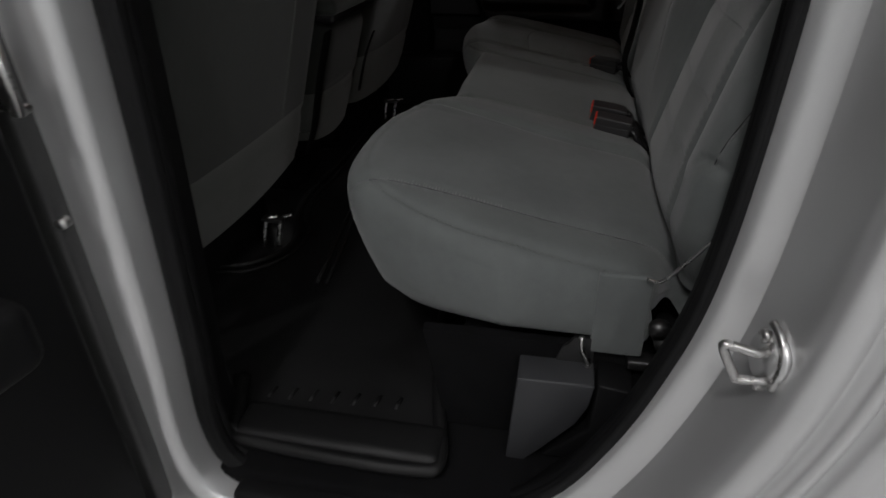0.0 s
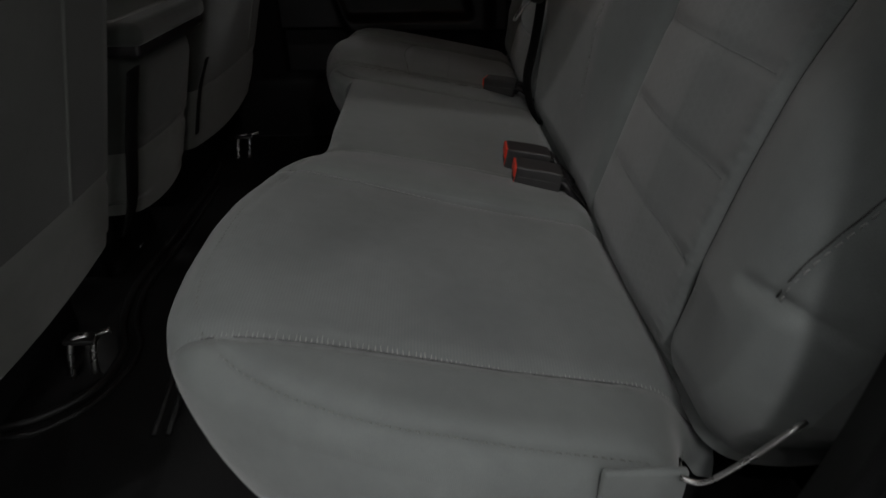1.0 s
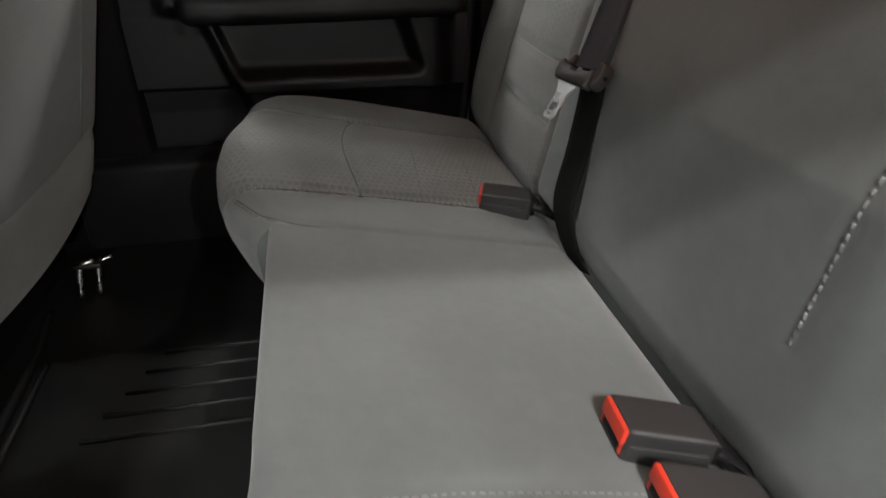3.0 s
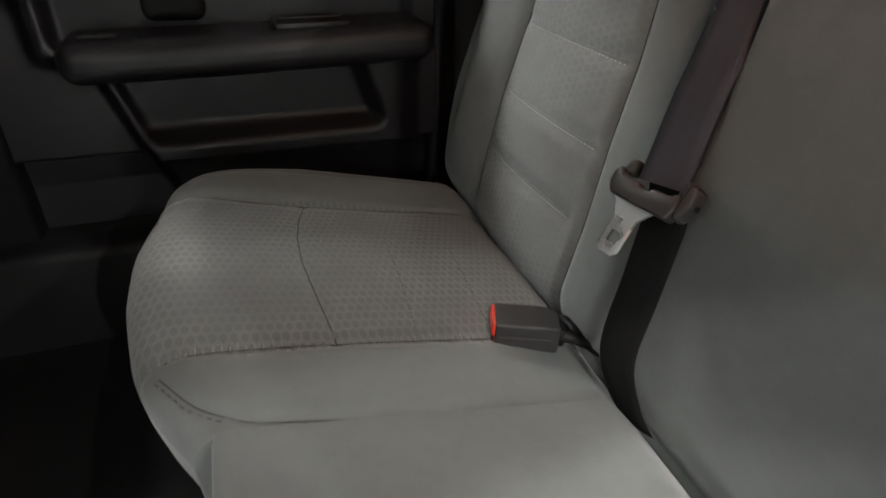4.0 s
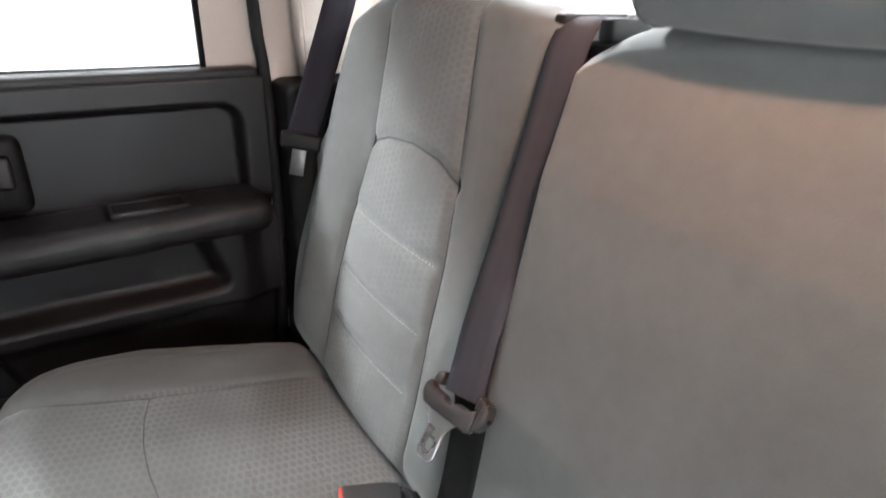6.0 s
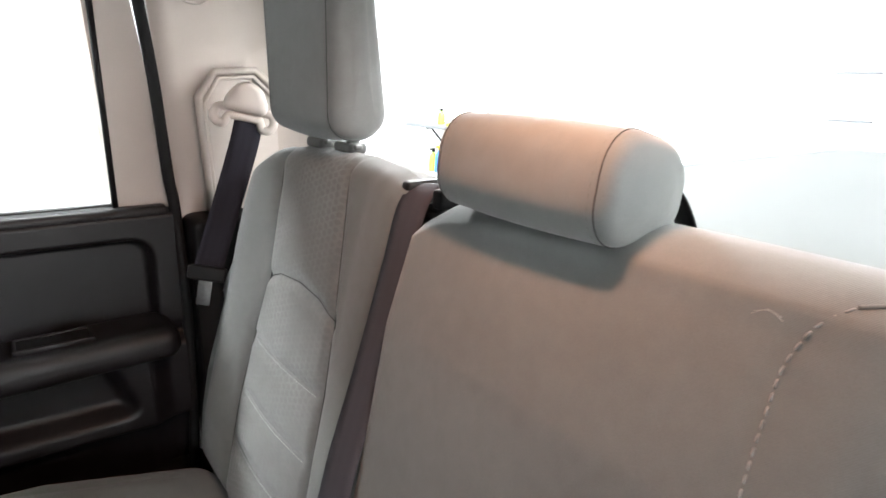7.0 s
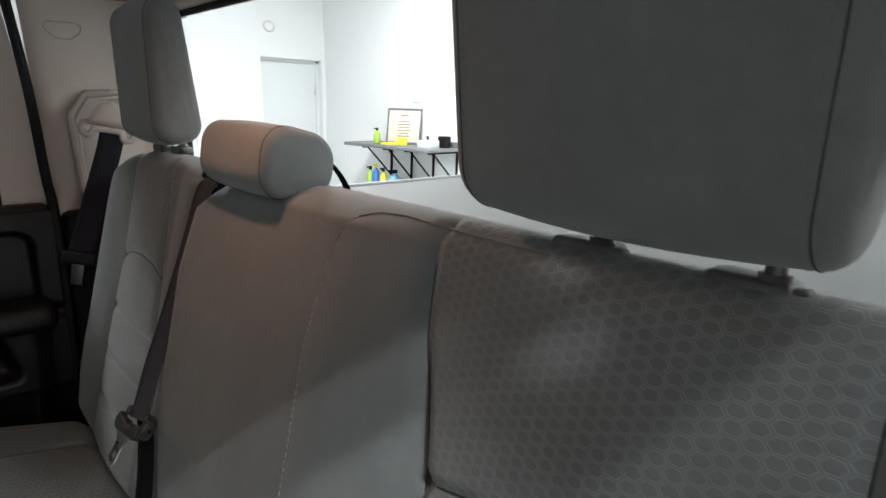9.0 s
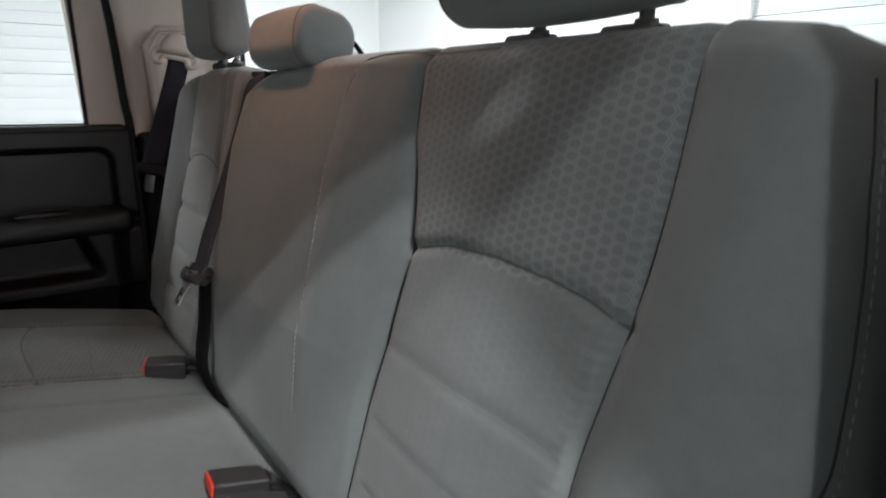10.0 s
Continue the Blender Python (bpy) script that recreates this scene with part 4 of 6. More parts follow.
# ---- belts and buckles ----
def belt_buckle(place, turn, tilt=3.0, strap_to=None, skew=0.0):
    """A buckle with a red button at its end, lying on the cushion; place: the top of the button end."""
    x, y, z = place
    thing = empty_thing("seat_belt_buckle", (x, y, z - 0.03), "dark grey seat belt buckle with red button lying on the bench", "seat belt buckle", "buckles on the bench")
    m = Matrix.Translation((x, y, z - 0.016)) @ Matrix.Rotation(radians(turn), 4, "Z") @ Matrix.Rotation(radians(tilt), 4, "Y")
    m = m @ Matrix(((1, -skew, 0.35 * skew, 0), (0, 1, 0, 0), (0, 0, 1, 0), (0, 0, 0, 1)))
    shape = lambda g: ([(vx, vy * (1 - 0.10 * max(0.0, (vx - 0.045) / 0.025) ** 2) * (1 - 0.05 * (vz > 0)), vz * (1 - 0.12 * max(0.0, (vx - 0.045) / 0.025) ** 2)) for vx, vy, vz in g[0]], g[1])
    part("housing", moved(shape(rbox((0.035, 0, -0.003), (0.070, 0.043, 0.038), 0.0035, 4, 0.015)), m), BUCKLE, thing)
    part("ridge", moved(rbox((0.034, 0, 0.0), (0.060, 0.0446, 0.0022), 0.001, 2), m), BUCKLE, thing)
    part("button", moved(joined(rbox((-0.0006, 0, 0.0065), (0.0050, 0.0375, 0.0165), 0.0022, 3), rbox((0.0010, -0.0165, -0.004), (0.0036, 0.0045, 0.018), 0.0015, 2), rbox((0.0010, 0.0165, -0.004), (0.0036, 0.0045, 0.018), 0.0015, 2)), m), RED, thing, "red release button")
    part("slot", moved(rbox((0.0004, 0, -0.0070), (0.0030, 0.029, 0.0090), 0.0012, 2), m), RUBBER, thing)
    a = m @ Vector((0.068, 0, -0.002))
    b = Vector(strap_to or (x + 0.125, y, 0.93))
    mid = a.lerp(b, 0.5) + Vector((0, 0, 0.006))
    across = m.to_3x3() @ Vector((0, 1, 0))
    part("strap", ribbon(smooth_path([a, mid, b], 6), across, 0.036, 0.004), WEB_BLACK, thing)
    for side in (-1, 1):
        q0 = m @ Vector((0.068, 0.011 * side, 0.001))
        q1 = b + Vector((-0.02, 0.004 * side, 0.012))
        part("sheath", tube(smooth_path([q0, q0.lerp(q1, 0.45) + Vector((0, 0.003 * side, 0.007 + 0.003 * side)), q1, b], 5), 0.0055, 8), BLACK_SOFT, thing)
    part("collar", moved(rbox((0.072, 0, -0.001), (0.010, 0.034, 0.022), 0.004, 3), m), BLACK, thing)
    return thing


def bevelled(geo, width, segments=2):
    """The same closed mesh with its edges rounded."""
    bm = bmesh.new()
    vs = [bm.verts.new(v) for v in geo[0]]
    for f in geo[1]:
        bm.faces.new([vs[i] for i in f])
    bmesh.ops.recalc_face_normals(bm, faces=bm.faces[:])
    sharp = [e for e in bm.edges if len(e.link_faces) == 2 and e.calc_face_angle() > 0.5]
    bmesh.ops.bevel(bm, geom=sharp, offset=width, segments=segments, profile=0.5, affect="EDGES")
    bm.verts.index_update()
    out = [tuple(v.co) for v in bm.verts], [tuple(v.index for v in f.verts) for f in bm.faces]
    bm.free()
    return out


def latch_plate(parent, m):
    """Latch: a plastic frame with the webbing through it and a steel tongue. Local x across, y down the tongue, z out of the seat."""
    front = [(-0.036, -0.004), (-0.031, -0.010), (-0.026, -0.004), (-0.007, -0.003), (-0.006, 0.001), (0.007, 0.001), (0.008, -0.003), (0.026, -0.003), (0.034, -0.008), (0.0365, 0.004), (0.034, 0.015), (-0.029, 0.0145), (-0.0355, 0.006)]
    part("latch_frame", moved(bevelled(slab(front, "z", -0.004, 0.009), 0.0022), m), LATCH_PLASTIC, parent, "grey plastic latch frame")
    for side in (-1, 1):
        arm = [(0.0255 * side, -0.006), (0.0365 * side, -0.006), (0.0350 * side, -0.019), (0.0255 * side, -0.021)]
        part("arm", moved(bevelled(slab(arm, "z", -0.013, 0.001), 0.003), m), LATCH_PLASTIC, parent)
    part("cross_bar", moved(rbox((0, -0.017, -0.010), (0.056, 0.009, 0.006), 0.0025, 3), m), LATCH_PLASTIC, parent)
    cheek = [(0.033, 0.013), (0.040, 0.009), (0.0455, -0.004), (0.044, -0.015), (0.039, -0.020), (0.033, -0.018)]
    part("cheek", moved(bevelled(slab(cheek, "z", -0.013, 0.006), 0.0045, 3), m), LATCH_PLASTIC, parent, "rounded cheek of the latch frame")
    part("rivet", moved(tube([(0.0445, -0.004, -0.004), (0.0462, -0.004, -0.004)], 0.0024, 10), m), RUBBER, parent)
    w, hole, tip = 0.0105, 0.0052, 0.059
    top = [(-0.0245, 0.0145), (0.021, 0.0145), (0.0165, 0.0195), (w + 0.001, 0.026), (w, 0.033), (w, tip - 0.019), (-w, tip - 0.019), (-w, 0.033), (-w - 0.002, 0.026), (-0.0175, 0.0195)]
    end = [(-w, tip - 0.009), (w, tip - 0.009), (w, tip - 0.004), (w - 0.004, tip), (-w + 0.004, tip), (-w, tip - 0.004)]
    bars = [[(-w, tip - 0.019), (-hole, tip - 0.019), (-hole, tip - 0.009), (-w, tip - 0.009)], [(hole, tip - 0.019), (w, tip - 0.019), (w, tip - 0.009), (hole, tip - 0.009)]]
    shift = Matrix.Translation((-0.002, 0, 0))
    part("tongue", moved(moved(joined(*[slab(p, "z", 0.001, 0.0036) for p in (top, *bars, end)]), shift), m), CHROME, parent, "bright steel tongue with a square hole", smooth=False)
    rim_line = [(w, 0.033), (w, tip - 0.004), (w - 0.004, tip), (-w + 0.004, tip), (-w, tip - 0.004), (-w, 0.033), (-w - 0.002, 0.026), (-0.0175, 0.0195)]
    part("tongue_rim", moved(moved(tube([(x, y, 0.0024) for x, y in rim_line], 0.0014, 8), shift), m), CHROME, parent, "rolled bright edge of the tongue")


def build_middle_belt():
    belt = empty_thing("seat_belt", (0.19, 1.575, 0.94), "charcoal shoulder belt hanging down the bench with its latch", "seat belt", "rear seat belts")
    pts = smooth_path([(0.345, 1.652, 1.478), (0.315, 1.645, 1.482), (0.287, 1.637, 1.462), (0.262, 1.628, 1.40), (0.214, 1.610, 1.29), (0.178, 1.597, 1.213), (0.159, 1.588, 1.168), (0.149, 1.583, 1.146)], 8)
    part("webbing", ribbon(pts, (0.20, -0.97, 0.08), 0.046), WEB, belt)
    # same webbing below the latch, its shade painted in with the black material
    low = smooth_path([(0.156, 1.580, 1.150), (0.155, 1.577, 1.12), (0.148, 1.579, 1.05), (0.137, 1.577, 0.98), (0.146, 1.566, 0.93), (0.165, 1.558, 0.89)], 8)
    part("webbing", ribbon(low, (0.25, -0.95, 0.0), 0.041), WEB_BLACK, belt, "lower run of the webbing, its shade painted as black")
    across = Vector((0.12, -0.98, 0.06)).normalized()
    down = Vector((-0.56, -0.10, -0.82)).normalized()
    down = (down - across * down.dot(across)).normalized()
    out = across.cross(down).normalized()
    if out.x > 0:
        out = -out
    m = Matrix(((across.x, down.x, out.x, 0.141), (across.y, down.y, out.y, 1.587), (across.z, down.z, out.z, 1.140), (0, 0, 0, 1)))
    latch_plate(belt, m)
    return belt


def build_side_belt():
    belt = empty_thing("seat_belt", (0.285, 2.12, 1.25), "charcoal shoulder belt hanging from a beige pillar guide", "seat belt", "rear seat belts")
    pts = smooth_path([(0.282, 2.128, 1.52), (0.266, 2.125, 1.47), (0.235, 2.128, 1.38), (0.205, 2.135, 1.29), (0.196, 2.138, 1.265)], 8)
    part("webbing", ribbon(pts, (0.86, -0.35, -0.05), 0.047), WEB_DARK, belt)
    # lower run of this belt: shade put into the colour by blacker webbing
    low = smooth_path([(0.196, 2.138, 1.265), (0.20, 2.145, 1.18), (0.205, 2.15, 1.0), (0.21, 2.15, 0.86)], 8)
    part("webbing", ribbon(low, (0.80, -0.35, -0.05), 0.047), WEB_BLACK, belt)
    across = Vector((0.86, -0.40, -0.18)).normalized()
    down = Vector((-0.2, -0.05, -0.98)).normalized()
    down = (down - across * down.dot(across)).normalized()
    out = across.cross(down).normalized()
    if out.y > 0:
        out = -out
    m = Matrix(((across.x, down.x, out.x, 0.194), (across.y, down.y, out.y, 2.132), (across.z, down.z, out.z, 1.262), (0, 0, 0, 1)))
    part("latch_frame", moved(joined(rbox((0, 0, 0), (0.064, 0.026, 0.016), 0.005, 3)), m), BLACK, belt, "black plastic latch frame")
    part("tongue", moved(joined(rbox((0, 0.034, 0.002), (0.023, 0.044, 0.0025), 0.001, 1)), m), DARK_STEEL, belt, "steel latch tongue")
    place = Matrix(((across.x, -down.x, out.x, 0.276), (across.y, -down.y, out.y, 2.132), (across.z, -down.z, out.z, 1.528), (0, 0, 0, 1)))
    ring = [(-0.030, 0.010, 0), (-0.043, 0.008, 0), (-0.049, -0.004, 0.001), (-0.044, -0.017, 0.002), (-0.032, -0.018, 0.002), (-0.027, -0.008, 0.002), (-0.020, -0.003, 0.002), (0.020, -0.003, 0.002), (0.027, -0.008, 0.002), (0.032, -0.018, 0.002), (0.044, -0.017, 0.002), (0.049, -0.004, 0.001), (0.043, 0.008, 0), (0.030, 0.010, 0)]
    part("belt_guide", moved(tube(smooth_path(ring, 5), 0.0072, 10), place), BEIGE, belt, "beige plastic guide ring")
    bell = [(-0.038, 0.004), (-0.034, 0.026), (-0.022, 0.048), (-0.008, 0.056), (0.010, 0.056), (0.024, 0.046), (0.034, 0.026), (0.038, 0.004)]
    part("guide_cap", moved(bevelled(slab(bell, "z", -0.02, 0.020), 0.013, 4), place), BEIGE, belt, "rounded beige anchor cover")
    return belt


build_wide_seat()
build_narrow_seat()
belt_buckle((0.057, 1.258, 0.960), -19, strap_to=(0.164, 1.222, 0.908), skew=0.28)
belt_buckle((0.063, 1.190, 0.958), -20, strap_to=(0.166, 1.146, 0.906), skew=0.28)
belt_buckle((0.064, 1.694, 0.957), -20, strap_to=(0.172, 1.655, 0.915))
build_middle_belt()
build_side_belt()
bezel = tagged(part("belt_slot_bezel", joined(rbox((0.345, 1.665, 1.474), (0.10, 0.016, 0.022), 0.005, 3), rbox((0.345, 1.605, 1.474), (0.10, 0.016, 0.022), 0.005, 3), rbox((0.388, 1.635, 1.474), (0.016, 0.06, 0.022), 0.005, 3), rbox((0.345, 1.635, 1.455), (0.10, 0.07, 0.012), 0.004, 3)), BLACK), "black plastic belt slot on top of the bench back", "belt slot")

fibre = tagged(part("loose_thread", joined(*[tube(smooth_path([back_point(1.230 + dy, 1.470 + dz, 0.034), back_point(1.237 + dy, 1.4735 + dz * 0.3, 0.0365), back_point(1.246 + dy, 1.471 - dz, 0.034)], 4), 0.00025, 5) for dy, dz in ((0.0, 0.0), (0.001, 0.0018))]), THREAD), "loose pale thread on the bench back", "thread")
tether = tagged(part("tether_strap", ribbon(smooth_path([(0.335, 1.375, 1.490), (0.335, 1.375, 1.518), (0.345, 1.367, 1.522), (0.363, 1.359, 1.492), (0.370, 1.355, 1.45)], 6), (0.2, 1, 0), 0.022, 0.003), WEB_BLACK), "black tether strap looped behind the bench back", "strap")


# ---- the cab shell ----
def pick(rows, z):
    return float(np.interp(z, [p[0] for p in rows], [p[1] for p in rows]))


# outline of the open rear doorway (x, z): down the door pillar, along the sill, up the curved rear jamb
DOORWAY = smooth_path([(-0.425, 1.835, 0), (-0.428, 1.4, 0), (-0.436, 1.1, 0), (-0.446, 0.85, 0), (-0.452, 0.70, 0), (-0.425, 0.622, 0), (-0.35, 0.592, 0), (-0.2, 0.585, 0), (-0.06, 0.605, 0), (0.03, 0.672, 0), (0.09, 0.775, 0), (0.132, 0.89, 0), (0.157, 1.0, 0), (0.168, 1.16, 0), (0.170, 1.4, 0), (0.165, 1.835, 0)], 6)
DOORWAY = [(p.x, p.y) for p in DOORWAY]


def outward(path):
    out = []
    for i in range(len(path)):
        a, b = path[max(i - 1, 0)], path[min(i + 1, len(path) - 1)]
        dx, dz = b[0] - a[0], b[1] - a[1]
        ln = math.hypot(dx, dz)
        out.append((dz / ln * -1 * -1, -dx / ln * -1 * -1))
    # outward is away from the middle of the doorway
    res = []
    for (x, z), (nx, nz) in zip(path, out):
        s = 1 if (x + 0.14) * nx + (z - 1.15) * nz > 0 else -1
        res.append((nx * s, nz * s))
    return res


OUT = outward(DOORWAY)
truck = empty_thing("pickup_truck", (0.0, 1.4, 0.0), "silver crew cab pickup truck with its rear door open", "pickup truck", kind="structure")


def shell(name, geo, material, label="", smooth=True):
    return part(name, geo, material, truck, label, smooth)


# painted flange round the doorway, then the stepped jamb behind it
flange = [(-0.004, 0.526), (-0.001, 0.512), (0.001, 0.482), (0.006, 0.471), (0.020, 0.466), (0.046, 0.464), (0.052, 0.458)]
k0 = next(i for i, p in enumerate(DOORWAY) if p[0] > -0.36 and p[1] < 0.65)
shell("door_flange", sweep(DOORWAY[:k0 + 1], OUT[:k0 + 1], flange), SILVER, "silver painted flange round the doorway")
rear_flange = [(-0.004, 0.526), (-0.001, 0.514), (0.004, 0.507), (0.014, 0.503), (0.026, 0.500), (0.032, 0.496)]
shell("door_flange", sweep(DOORWAY[k0:], OUT[k0:], rear_flange), SILVER, "silver painted flange round the doorway")
jamb = [(0.032, 0.496), (0.036, 0.486), (0.040, 0.470), (0.046, 0.448), (0.050, 0.434), (0.054, 0.424), (0.060, 0.417), (0.072, 0.413), (0.082, 0.414), (0.087, 0.421), (0.092, 0.431), (0.097, 0.431), (0.101, 0.421), (0.106, 0.413), (0.113, 0.412), (0.118, 0.418), (0.122, 0.429), (0.127, 0.429), (0.131, 0.418), (0.138, 0.412), (0.150, 0.410), (0.30, 0.396), (0.62, 0.388)]
shell("rear_jamb", sweep(DOORWAY[k0:], OUT[k0:], jamb), SILVER, "stepped silver rear door jamb and body side")
slimmer = [float(smooth01((i - k0) / 14.0)) for i in range(len(DOORWAY))]
seal_path = [(x - nx * (0.013 - 0.010 * s), 0.524, z - nz * (0.013 - 0.010 * s)) for (x, z), (nx, nz), s in zip(DOORWAY, OUT, slimmer)]
shell("door_seal", tube(seal_path, [0.014 - 0.0035 * s for s in slimmer], 10), RUBBER, "black rubber door seal")
seal_lip = [(x - nx * (0.021 - 0.014 * s), 0.519, z - nz * (0.021 - 0.014 * s)) for (x, z), (nx, nz), s in zip(DOORWAY, OUT, slimmer)]
shell("seal_lip", tube(seal_lip, 0.0055, 8), RUBBER, "black rubber lip of the door seal")
trim = [(-0.006, 0.528), (-0.022, 0.534), (-0.024, 0.546), (-0.014, 0.556), (0.006, 0.61)]
shell("doorway_trim", sweep(DOORWAY[:k0 + 8], OUT[:k0 + 8], trim), BLACK, "black plastic doorway trim")
rear_trim = [(-0.004, 0.530), (-0.010, 0.536), (-0.011, 0.546), (-0.002, 0.556), (0.024, 0.60)]
shell("doorway_trim", sweep(DOORWAY[k0 + 7:], OUT[k0 + 7:], rear_trim), BLACK, "black plastic doorway trim")
# door pillar: painted front strip, hinge side with its shade put into the colour
shell("door_pillar", box(-0.58, -0.4815, 0.440, 0.60, 0.40, 1.80, 0.008, 3), SHADED_SILVER, "silver hinge pillar with its shade painted in")
shell("pillar_trim", box(-0.585, -0.468, 0.52, 0.57, 0.66, 1.80, 0.015, 3), BLACK)
shell("rocker_panel", box(-1.60, 0.05, 0.37, 0.455, 0.30, 0.56, 0.03, 4), SILVER)
shell("sill_plate", joined(box(-0.405, 0.0, 0.478, 0.560, 0.560, 0.620, 0.012, 3), box(-1.6, -0.60, 0.43, 0.56, 0.56, 0.615, 0.012, 3)), BLACK, "black plastic sill plate")
# striker on the rear jamb
striker = empty_thing("door_striker", (0.21, 0.44, 0.93), "bright steel door striker loop bolted to the jamb", "door striker")
on_wall = Matrix.Translation((0.1935, 0.456, 0.972)) @ Matrix.Rotation(radians(15), 4, "Z") @ Matrix.Rotation(radians(11), 4, "Y")
part("plate", moved(tube([(-0.0022, 0, 0.003), (0.0030, 0, 0.003)], 0.0245, 20), on_wall), SILVER, striker)
part("plate_rim", tube(smooth_path([(0.194, 0.4686, 1.003), (0.1975, 0.4548, 0.9985), (0.1995, 0.445, 0.9884), (0.199, 0.4384, 0.975), (0.195, 0.436, 0.9552)], 5), 0.0036, 8), STEEL, striker)
part("loop", tube(smooth_path([(0.197, 0.462, 0.985), (0.182, 0.441, 0.989), (0.168, 0.438, 0.993), (0.1525, 0.438, 0.997), (0.150, 0.438, 0.992), (0.1635, 0.438, 0.966), (0.167, 0.438, 0.961), (0.180, 0.438, 0.962), (0.191, 0.441, 0.960), (0.200, 0.456, 0.955)], 5), 0.0042, 10), STEEL, striker)
for bx, by, bz in ((0.1905, 0.466, 0.990), (0.190, 0.452, 0.948)):
    part("bolt", tube([(bx + 0.004, by, bz), (bx - 0.0035, by - 0.001, bz)], 0.0065, 6), STEEL, striker)

# floor and tunnel
shell("floor_pan", box(-1.7, 0.5, 0.506, 2.32, 0.55, 0.635, 0.01, 2), CARPET)
mat = empty_thing("floor_mat", (-0.45, 1.38, 0.637), "black moulded rubber floor tray with ribs and a raised rim", "floor mat")
part("tray", box(-0.93, -0.135, 0.545, 2.20, 0.637, 0.652, 0.005, 2), MAT_RUBBER, mat)
rim_path = smooth_path([(-0.43, 0.545, 0.668), (-0.30, 0.536, 0.668), (-0.16, 0.536, 0.668), (-0.125, 0.56, 0.668), (-0.155, 0.70, 0.668), (-0.19, 0.95, 0.668), (-0.2, 1.4, 0.668), (-0.18, 2.1, 0.668)], 6)
part("rim", tube([p - Vector((0, 0, 0.011)) for p in rim_path], 0.010, 8), MAT_RUBBER, mat)
part("rim", tube(smooth_path([(-0.72, 0.965, 0.655), (-0.64, 0.985, 0.657), (-0.585, 1.045, 0.657), (-0.578, 1.13, 0.657), (-0.614, 1.21, 0.657), (-0.640, 1.34, 0.657), (-0.634, 1.535, 0.657), (-0.640, 1.80, 0.657), (-0.66, 1.95, 0.657)], 6), 0.007, 8), MAT_RUBBER, mat)
part("rim", tube(smooth_path([(-0.70, 0.95, 0.655), (-0.62, 0.965, 0.656), (-0.562, 1.04, 0.656), (-0.556, 1.14, 0.656), (-0.594, 1.22, 0.656), (-0.618, 1.34, 0.656), (-0.612, 1.535, 0.656), (-0.618, 1.80, 0.656)], 6), 0.005, 8), MAT_RUBBER, mat)
part("rim", tube(smooth_path([(-0.43, 0.545, 0.664), (-0.445, 0.60, 0.662), (-0.47, 0.66, 0.660)], 6), 0.012, 8), MAT_RUBBER, mat)
part("step", box(-0.430, -0.122, 0.540, 0.612, 0.640, 0.672, 0.016, 5), MAT_RUBBER, mat)
for k in range(7):
    x = -0.385 + k * 0.034
    part("rib", tube([(x - 0.03, 0.632 + 0.002 * k, 0.652), (x - 0.026, 0.656 + 0.002 * k, 0.652)], 0.0032, 6), MAT_RUBBER, mat)
for k in range(5):
    y = 1.62 + k * 0.045
    part("rib", tube([(-0.52 + 0.02 * k, y, 0.653), (-0.24, y, 0.653)], 0.004, 6), MAT_RUBBER, mat)
for k in range(2):
    x = -0.44 - 0.02 * k
    part("rib", tube([(x, 0.95, 0.655), (x - 0.03, 1.2, 0.655), (x - 0.06, 1.48, 0.655)], 0.005, 6), MAT_RUBBER, mat)

# seat base under the bench
base = empty_thing("bench_base", (0.05, 1.4, 0.637), "black plastic base and steel bracket under the bench", "seat base")
part("bulkhead", box(-0.115, 0.30, 0.66, 2.12, 0.637, 0.795, 0.012, 3), BLACK, base)
part("kick_panel", slab([(-0.135, 0.637), (-0.165, 0.81), (0.05, 0.81), (0.05, 0.637)], "y", 0.648, 0.664), CARPET, base, smooth=False)
part("end_panel", bevelled(slab([(-0.040, 0.600), (-0.029, 0.784), (0.070, 0.786), (0.067, 0.752), (0.052, 0.715), (0.005, 0.654)], "y", 0.600, 0.655), 0.003), END_GREY, base, "dark grey plastic end panel")
part("end_box", bevelled(slab([(0.010, 0.640), (0.070, 0.700), (0.074, 0.782), (0.120, 0.776), (0.110, 0.700), (0.080, 0.640)], "y", 0.607, 0.660), 0.004), BLACK, base)
part("pivot", tube([(0.140, 0.645, 0.858), (0.140, 0.630, 0.858)], 0.012, 12), DARK_STEEL, base)
part("bracket", slab([(0.000, 0.745), (0.002, 0.766), (0.008, 0.780), (0.018, 0.782), (0.026, 0.808), (0.034, 0.814), (0.040, 0.824), (0.050, 0.825), (0.066, 0.826), (0.068, 0.782), (0.086, 0.768), (0.086, 0.740)], "y", 0.645, 0.652), DARK_STEEL, base, "dark steel hinge bracket", smooth=False)
part("bracket_pin", tube(smooth_path([(0.049, 0.642, 0.830), (0.052, 0.640, 0.81), (0.060, 0.638, 0.795), (0.061, 0.640, 0.775)], 4), 0.004, 8), STEEL, base)
part("hinge", joined(box(0.11, 0.19, 0.64, 0.665, 0.785, 0.80, 0.004, 2), tube([(0.148, 0.63, 0.84), (0.148, 0.67, 0.84)], 0.012, 12)), DARK_STEEL, base)
part("release_strap", tube(smooth_path([(0.116, 0.640, 0.928), (0.130, 0.632, 0.932), (0.148, 0.626, 0.958), (0.170, 0.622, 0.992), (0.182, 0.626, 0.998)], 5), 0.0022, 8), STEEL, base, "bare steel release lever")
